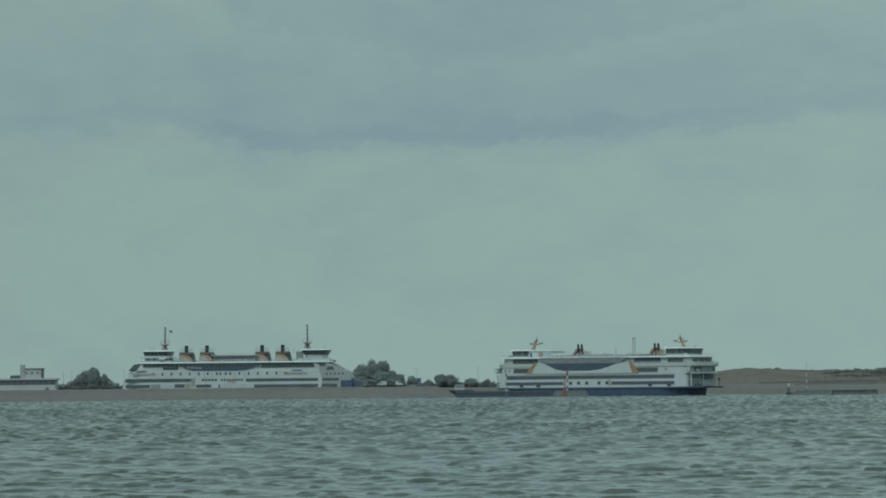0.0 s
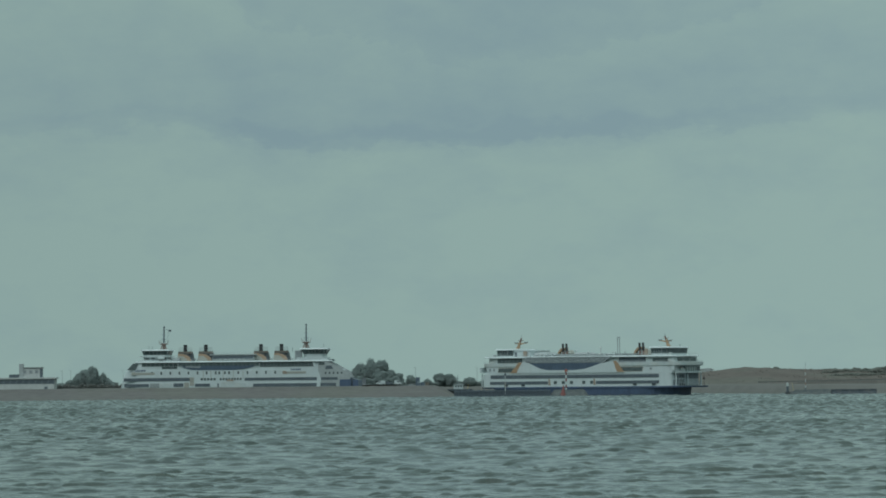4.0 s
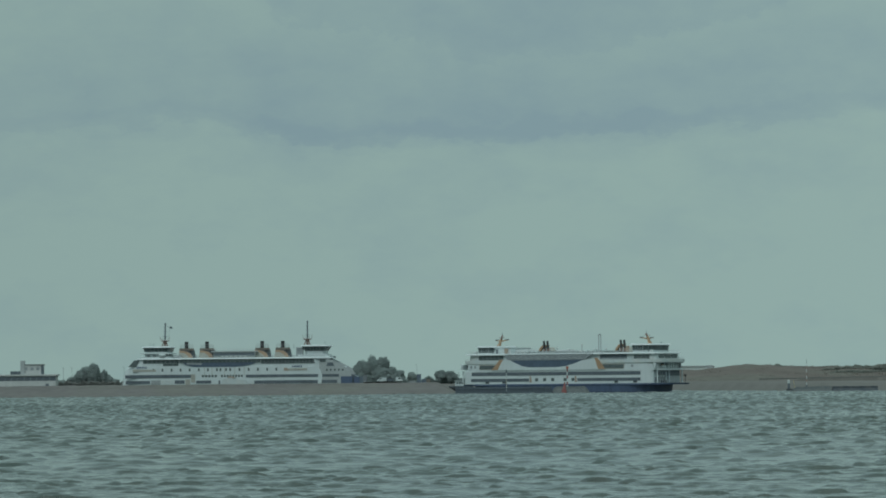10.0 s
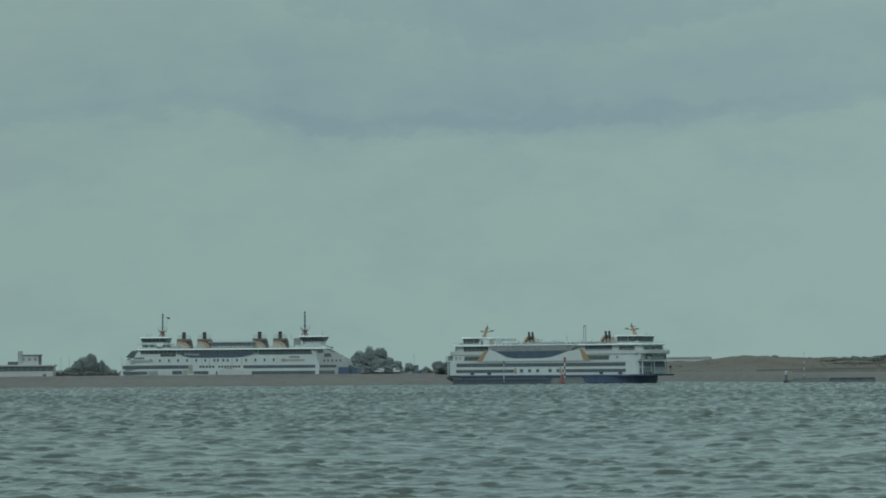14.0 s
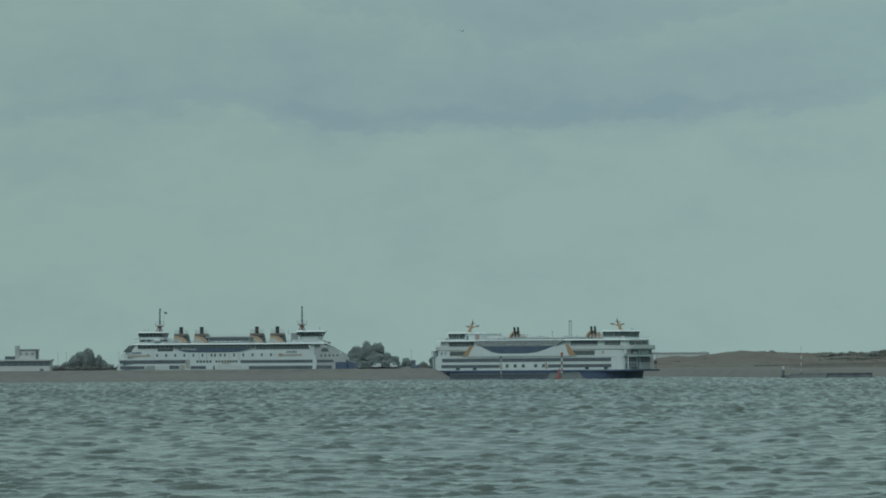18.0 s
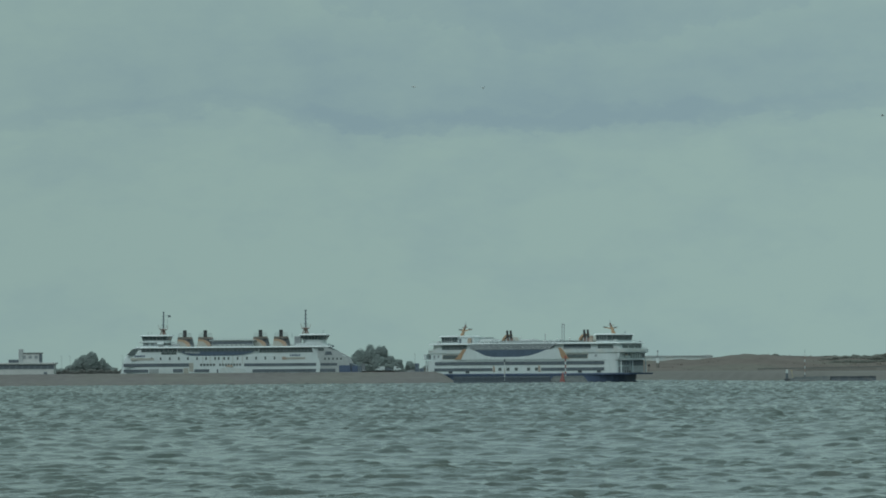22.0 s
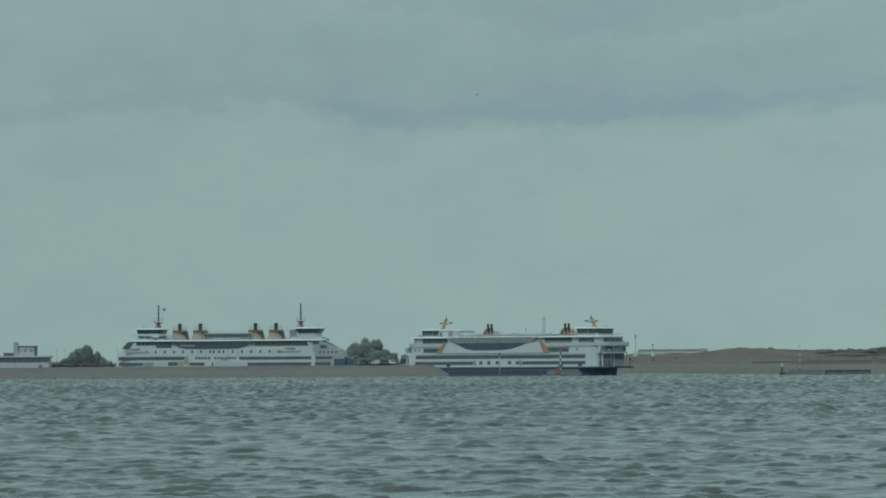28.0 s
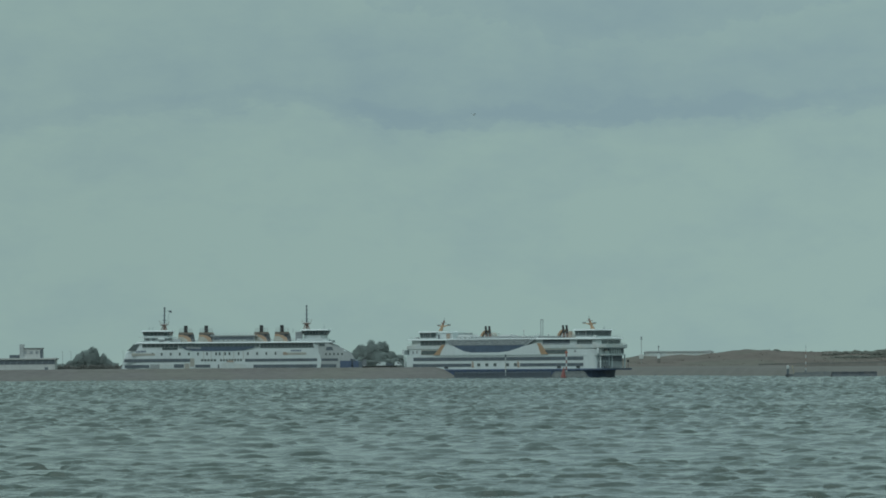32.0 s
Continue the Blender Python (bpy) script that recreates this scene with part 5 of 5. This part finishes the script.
def light_tower(x, y, z0, z_lamp, mast):
    """Leading light: a lantern drum that turns on its post, bright on one side."""
    p = tagged(new("harbour_light"), "tall harbour light on a thin grey mast" if mast else "small white harbour light tower", "beacon")
    p.matrix_world = pose(x, y, 0)
    if mast:
        part("post", cyl(bms(), (0, 0, z0), (0, 0, z_lamp - 0.6), 0.2, 0.16, 8), GREY, p)
        part("equipment_box", box(bms(), -1.4, 1.2, -1.0, 1.0, z0 + 4.3, z0 + 6.9, 0.1), OFFWHITE, p)
        part("platform", box(bms(), -0.7, 0.7, -0.7, 0.7, z_lamp - 1.0, z_lamp - 0.75), SHADE, p)
    else:
        # added plinth, sand-coloured where the dune should hide the tower foot
        part("plinth", cyl(bms(), (0, 0, z0), (0, 0, z_lamp - 7.0), 1.0, 0.95, 14), SAND, p, "added plinth in the colour of the dune")
        part("tower", cyl(bms(), (0, 0, z_lamp - 7.0), (0, 0, z_lamp - 3.6), 1.0, 0.7, 14), WHITE, p)
        part("gallery", cyl(bms(), (0, 0, z_lamp - 3.6), (0, 0, z_lamp - 3.35), 0.9, 0.9, 14), SHADE, p)
        part("stem", cyl(bms(), (0, 0, z_lamp - 3.35), (0, 0, z_lamp - 0.6), 0.25, 0.2, 8), GREY, p)
    drum = part("lantern", cyl(bms(), (0, 0, -0.5), (0, 0, 0.5), 0.46, 0.46, 16), GREY, p)
    drum.location = (0, 0, z_lamp)
    bm = bms()
    arc = [(0.5 * math.sin(radians(a)), -0.5 * math.cos(radians(a))) for a in range(-54, 55, 12)]
    loft(bm, [[(u, v, -0.42) for u, v in arc] + [(u * 0.85, v * 0.85, -0.42) for u, v in reversed(arc)], [(u, v, 0.42) for u, v in arc] + [(u * 0.85, v * 0.85, 0.42) for u, v in reversed(arc)]])
    part("lens", bm, LAMP_ON, drum, "bright white lens")
    part("lantern_cap", cyl(bms(), (0, 0, 0.5), (0, 0, 0.85), 0.55, 0.2, 12), SHADE, drum)
    return p, drum


def buoy(x, y):
    b = tagged(new("buoy"), "red conical buoy beside the breakwater", "buoy")
    b.matrix_world = pose(x, y, 0, 0, 3, 0)
    part("float", loft(bms(), [ends(1.3, 1.3, 1.3, 0.1, -0.8), ends(1.45, 1.45, 1.45, 0.1, 0.2), ends(1.2, 1.2, 1.2, 0.1, 1.0)]), RED, b)
    part("cone", cyl(bms(), (0, 0, 0.9), (0, 0, 4.4), 1.15, 0.45, 14), RED, b)
    part("lantern", cyl(bms(), (0, 0, 4.4), (0, 0, 5.3), 0.35, 0.25, 8), BRICKRED, b)
    part("ring", cyl(bms(), (0, 0, 0.85), (0, 0, 1.1), 1.4, 1.4, 14), BRICKRED, b)
    return b


def harbour_head(x, y):
    h = tagged(new("harbour_head_light"), "dark harbour head post with a white lantern house", "beacon")
    h.matrix_world = pose(x, y, 0)
    part("column", cyl(bms(), (0, 0, -1), (0, 0, 4.0), 0.75, 0.55, 12), SHADE, h)
    part("lantern_house", cyl(bms(), (0, 0, 3.9), (0, 0, 5.2), 0.58, 0.55, 12), OFFWHITE, h)
    part("cap", cyl(bms(), (0, 0, 5.2), (0, 0, 5.6), 0.64, 0.25, 12), OFFWHITE, h)
    part("platform", box(bms(), -1.2, 3.4, -1.4, 1.4, 0.0, 1.2, 0.1), BASALT, h)
    part("handrail", cyl(bms(), (3.0, 0, 1.2), (2.2, 0, 5.6), 0.1, 0.08, 5), YELLOW, h)
    return h


def quay_lamp(x, y, z, h):
    p = tagged(new("street_lamp"), "thin grey street lamp on the quay", "street lamp", "quay lamps")
    p.matrix_world = pose(x, y, z)
    part("pole", cyl(bms(), (0, 0, 0), (0, 0, h), 0.12, 0.07, 6), STEEL, p)
    part("head", box(bms(), -0.9, 0.2, -0.12, 0.12, h, h + 0.15), STEEL, p)
    return p


PALERED = mat("sun_bleached_red_paint", (0.3, 0.2, 0.17), 0.6, vary=0.15, scale=0.8)
terminal()
far_shed()
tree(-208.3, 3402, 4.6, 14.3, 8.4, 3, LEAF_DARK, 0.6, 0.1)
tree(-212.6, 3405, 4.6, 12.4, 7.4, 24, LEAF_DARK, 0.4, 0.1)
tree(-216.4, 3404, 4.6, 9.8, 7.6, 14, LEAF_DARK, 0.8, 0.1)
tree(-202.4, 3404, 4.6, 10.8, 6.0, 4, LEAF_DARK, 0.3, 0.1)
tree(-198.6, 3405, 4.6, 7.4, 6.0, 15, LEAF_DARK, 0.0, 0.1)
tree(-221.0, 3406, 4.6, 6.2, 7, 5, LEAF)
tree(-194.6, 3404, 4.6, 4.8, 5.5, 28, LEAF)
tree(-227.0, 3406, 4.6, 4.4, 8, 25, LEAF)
hedge(-240, -185, 3392, 4.6, 4.6, 11, "grey-green scrub on the bank behind the dike", BANKLEAF)
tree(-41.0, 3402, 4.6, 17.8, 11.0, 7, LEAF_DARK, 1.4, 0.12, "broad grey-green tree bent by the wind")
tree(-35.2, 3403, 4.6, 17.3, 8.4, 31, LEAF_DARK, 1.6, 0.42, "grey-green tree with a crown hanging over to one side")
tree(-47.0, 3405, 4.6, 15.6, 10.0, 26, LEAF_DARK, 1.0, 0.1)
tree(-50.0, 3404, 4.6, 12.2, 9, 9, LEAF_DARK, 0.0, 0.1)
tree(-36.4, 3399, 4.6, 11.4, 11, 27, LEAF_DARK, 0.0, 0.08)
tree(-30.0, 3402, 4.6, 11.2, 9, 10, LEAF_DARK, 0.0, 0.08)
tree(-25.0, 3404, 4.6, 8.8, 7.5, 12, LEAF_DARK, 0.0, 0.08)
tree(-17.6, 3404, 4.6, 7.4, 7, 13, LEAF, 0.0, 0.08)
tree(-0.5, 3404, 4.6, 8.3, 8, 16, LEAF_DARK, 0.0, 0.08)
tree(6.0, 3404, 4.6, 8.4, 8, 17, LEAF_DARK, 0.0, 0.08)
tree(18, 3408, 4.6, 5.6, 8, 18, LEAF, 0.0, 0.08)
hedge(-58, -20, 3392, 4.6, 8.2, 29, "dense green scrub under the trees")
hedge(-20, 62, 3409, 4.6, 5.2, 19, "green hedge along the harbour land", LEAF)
road_bank = bank("road_bank", -57, -21, 3373, 13, 6.3, DIKE, "low brown bank under the quay road", taper0=5, taper1=4, rough=0.1, step=3, top=7)
van(-35.2, 3372, 6.25, 180, OFFWHITE, "white delivery van parked on the quay")
van(-25.0, 3368, 6.25, 0, WHITE, "white box van parked on the quay", 4.2, 2.7)
van(-51.3, 3370, 6.25, 0, OFFWHITE, "white van parked under the trees", 5.2, 2.3)
van(-30.5, 3374, 6.25, 0, SHADE, "dark grey van on the quay", 4.8, 1.9)
van(-17.5, 3372, 4.8, 180, GREY, "grey van on the quay", 4.8, 2.0)
for cx, count, paint, colour in ((-13.2, 2, DULLBLUE, "dull blue"), (-10.4, 1, DULLBLUE, "dull blue"), (-7.6, 1, BROWN, "weathered brown")):
    for level in range(count):
        container(cx, 3372, 4.8 + 2.9 * level, paint, colour + " shipping container stacked on the quay")
def kiosk(x, y, z, w, h, paint, label):
    k = tagged(new("kiosk"), label, "kiosk")
    k.matrix_world = pose(x, y, z)
    part("body", box(bms(), -w / 2, w / 2, -1.2, 1.2, 0, h, 0.06), paint, k)
    part("roof", box(bms(), -w / 2 - 0.15, w / 2 + 0.15, -1.35, 1.35, h, h + 0.18, 0.04), ROOF, k)
    d = part("door", box(bms(), -0.45, 0.45, -1.24, -1.18, 0.05, 2.05, 0.01), LIGHTGREY, k)
    part("handle", box(bms(), 0.28, 0.34, -1.28, -1.22, 0.95, 1.2), STEEL, d)
    return k


kiosk(-45.2, 3378, 4.8, 2.4, 5.6, DOORGREY, "tall grey switch kiosk under the trees")
workboat(10.6, 3060)
for lx in (-224, -219, -188, -14.5, 22):
    quay_lamp(lx, 3376, 4.7, 11.5)

banded_pole(33.0, 2886, 0.6, 10.6, 0.22, [OFFWHITE, BEIGE, OFFWHITE], "thin pale pole with a dark topmark at the breakwater", topmark=SHADE)
banded_pole(63.9, 2888, 2.2, 12.2, 0.36, [WHITE, RED, WHITE, RED, WHITE, RED], "red and white banded beacon pole on the breakwater", topmark=BRICKRED)
buoy(62.0, 2876)
harbour_head(168.5, 2762)
banded_pole(183, 2852, 2.6, 14.0, 0.18, [WHITE, PALERED, WHITE, PALERED, WHITE, PALERED, WHITE], "tall red and white banded beacon mast", tip=1.8)
far_light, far_drum = light_tower(123.6, 3500, 5.5, 22.6, True)
near_light, near_drum = light_tower(134.2, 3500, 6.0, 16.9, False)


def dune_grass():
    """Tufts over the dune crests and a darker belt of scrub, too many to count."""
    rng = random.Random(31)
    verts, faces = [], []
    tops = {}
    me0 = ground.data
    for v in me0.vertices:
        if 3440 < v.co.y < 3640 and 105 < v.co.x < 380:
            tops[(round(v.co.x / 5), round(v.co.y / 6))] = v.co.z
    for k in range(9000):
        x, y = rng.uniform(106, 378), rng.uniform(3450, 3634)
        z = tops.get((round(x / 5), round(y / 6)))
        if z is None or (x < 235 and noise.noise(Vector((x / 16, y / 16, 2))) < 0.3):
            continue
        big = 0.16 + 0.2 * rng.random() * (1.8 if noise.noise(Vector((x / 9, y / 30, 7))) > 0.4 else 0.7)
        for j in range(3):
            a = rng.random() * 3.14
            s = big * (0.6 + 0.6 * rng.random())
            i = len(verts)
            for u, h in ((-s, -0.3), (s, -0.3), (s * 0.5, s * 0.9), (-s * 0.5, s * 0.9)):
                verts.append((x + u * math.cos(a), y + u * math.sin(a), z + h))
            faces.append((i, i + 1, i + 2, i + 3))
    me = bpy.data.meshes.new("dune_grass")
    me.from_pydata(verts, [], faces)
    me.materials.append(SCRUB)
    return tagged(new("dune_grass", me), "dull brown-green grass tufts and scrub on the dunes", "grass", kind="stuff")


SCRUB = mat("dry_dune_scrub", (0.165, 0.146, 0.125), 0.9, vary=0.2, scale=0.05, tint=(0.135, 0.135, 0.115))
dune_grass()
SCRUBGREEN = mat("dark_green_scrub", (0.155, 0.17, 0.152), 0.85, vary=0.15, scale=0.1, tint=(0.15, 0.152, 0.135))
hedge(239, 292, 3586, 11.4, 3.2, 41, "dark green scrub on the dune crest", SCRUBGREEN)
hedge(206, 216, 3588, 13.2, 2.2, 43, "dark green scrub on the dune crest", SCRUBGREEN)
hedge(272, 300, 3580, 12.0, 4.4, 44, "dark green bushes on the dune crest", SCRUBGREEN)


hedge(240, 335, 3512, 8.8, 2.6, 47, "dark green scrub on the dune slope", SCRUBGREEN)
hedge(238, 335, 3545, 10.9, 3.0, 49, "dark green scrub on the dune slope", SCRUBGREEN)


def sand_fence(x0, x1, y):
    """A low brushwood fence along the top of the sand dike."""
    f = tagged(new("sand_fence"), "low dark brushwood fence on the sand dike", "fence")
    f.matrix_world = pose(x0, y, 0)
    n = int((x1 - x0) / 4)
    post = part("fence_post", cyl(bms(), (0, 0, -0.4), (0, 0, 0.9), 0.12, 0.1, 6), PILE, f)
    for i in range(n + 1):
        m = pose(4.0 * i, 0, 5.5 + 0.012 * (4 * i + x0 - 186))
        if i:
            again(post, m)
        else:
            post.matrix_basis = m
    z0, z1 = 5.4 + 0.012 * (x0 - 186), 5.4 + 0.012 * (x1 - 186)
    part("brushwood", prism(bms(), [(0, z0), (x1 - x0, z1), (x1 - x0, z1 + 0.7), (0, z0 + 0.7)], -0.25, 0.1), BANKLEAF, f)
    return f


sand_fence(190, 330, 3398)


def gull(span=1.35):
    g = tagged(new("gull"), "grey gull flying high over the water", "bird", "gulls")
    bm = loft(bms(), [[(x, r * math.cos(a) * 1.0, r * math.sin(a) * 0.9) for a in [i * math.pi / 4 for i in range(8)]] for x, r in ((-0.3, 0.02), (-0.18, 0.07), (0.0, 0.1), (0.16, 0.08), (0.24, 0.05), (0.32, 0.045), (0.38, 0.01))])
    part("body", bm, FEATHER, g, smooth=True)
    part("tail", loft(bms(), [[(-0.25, -0.04, 0.0), (-0.25, 0.04, 0.0), (-0.25, 0.04, 0.02), (-0.25, -0.04, 0.02)], [(-0.48, -0.1, 0.0), (-0.48, 0.1, 0.0), (-0.48, 0.1, 0.012), (-0.48, -0.1, 0.012)]]), FEATHER, g)
    wings = []
    for s in (-1, 1):
        h = span / 2
        rings = [[(x0, s * y, z), (x1, s * y, z), (x1, s * y, z + 0.02), (x0, s * y, z + 0.02)] for y, x0, x1, z in ((0.0, -0.12, 0.12, 0.0), (h * 0.45, -0.1, 0.16, 0.08), (h * 0.75, -0.12, 0.06, 0.06), (h, -0.2, -0.14, 0.0))]
        w = part("wing", loft(bms(), rings), FEATHER_DARK, g, "dark-tipped long wing")
        w.location = (0, s * 0.06, 0.04)
        wings.append(w)
    return g, wings


gulls = [gull(0.85), gull(0.95), gull(0.9)]


# ---- what moves ----
def motions():
    rows = []
    for i in range(17):
        t = 2.0 * i
        m = 0.2938 * (54.4 - 6.348 * t + 0.0271 * t * t + 0.000433 * t ** 3)
        rows.append((t, pose(71.8 + m, 2960, 0, 0, 0, -35.6 + 1.8 * t / 32)))
    walk(ferry, rows)
    walk(sea, [(0, pose(0, 0, -0.3)), (16, pose(20, -30, -0.3)), (32, pose(40, -60, -0.3))])
    walk(sky, [(0, pose(0, 0, 0)), (32, pose(0, 0, 0, 0, 0, -1.36))])
    # leading lights: the lens faces the strait for 2.1 s of every 4.15 s
    for drum in (far_drum, near_drum):
        z = drum.location.z
        rows, angle = [(0, pose(0, 0, z, 0, 0, 0))], 0
        t = 1.12
        while t < 31.9:
            for k in range(1, 4):
                rows.append((t - 0.1 + 0.0667 * (k - 1), pose(0, 0, z, 0, 0, angle + 60 * (k - 1))))
            angle += 180
            rows.append((t + 0.1, pose(0, 0, z, 0, 0, angle)))
            t += 2.075
        rows.append((32, pose(0, 0, z, 0, 0, angle)))
        walk(drum, rows)
    # gulls: one hangs in the wind, two cross to the west
    flights = (
        [(0, -60, 70), (8, -30, 62), (14, -6, 53), (16.5, 3.4, 42.4), (17, 3.9, 42.4), (18.5, 2.7, 42), (20, 3.8, 39.5), (22, 4.8, 36.6), (24, 4.3, 36.6), (28, 4.6, 35.2), (32, 3.7, 33.3)],
        [(0, 262, 34), (18.5, 43.2, 35.5), (19.5, 31.1, 37.2), (20, 24.8, 38.4), (20.5, 19.5, 38.2), (21, 12.8, 36.4), (22, -2.5, 36.8), (23, -19.4, 37.1), (25, -52, 38), (32, -165, 40)],
        [(0, 306, 30), (22, 46.9, 33.4), (22.5, 41.6, 33.1), (23, 35.7, 32.8), (23.5, 29.8, 33.9), (24, 22.4, 34.8), (24.5, 15.8, 35), (25, 9.8, 36), (26.5, -9, 47), (32, -75, 72)],
    )
    for n, ((g, wings), path) in enumerate(zip(gulls, flights)):
        head = (70, 178, 182)[n]
        walk(g, [(t, pose(1.5 * x, 900, 7 + 1.5 * (z - 7), 0, 0, head)) for t, x, z in path])
        for s, w in zip((-1, 1), wings):
            beat = []
            for i in range(161):
                t = 0.2 * i
                lift = 22 * math.sin(t * (7.5, 11.0, 10.2)[n] + n) + 6
                beat.append((t, pose(0, s * 0.06, 0.04, s * lift, 0, 0)))
            walk(w, beat)


motions()
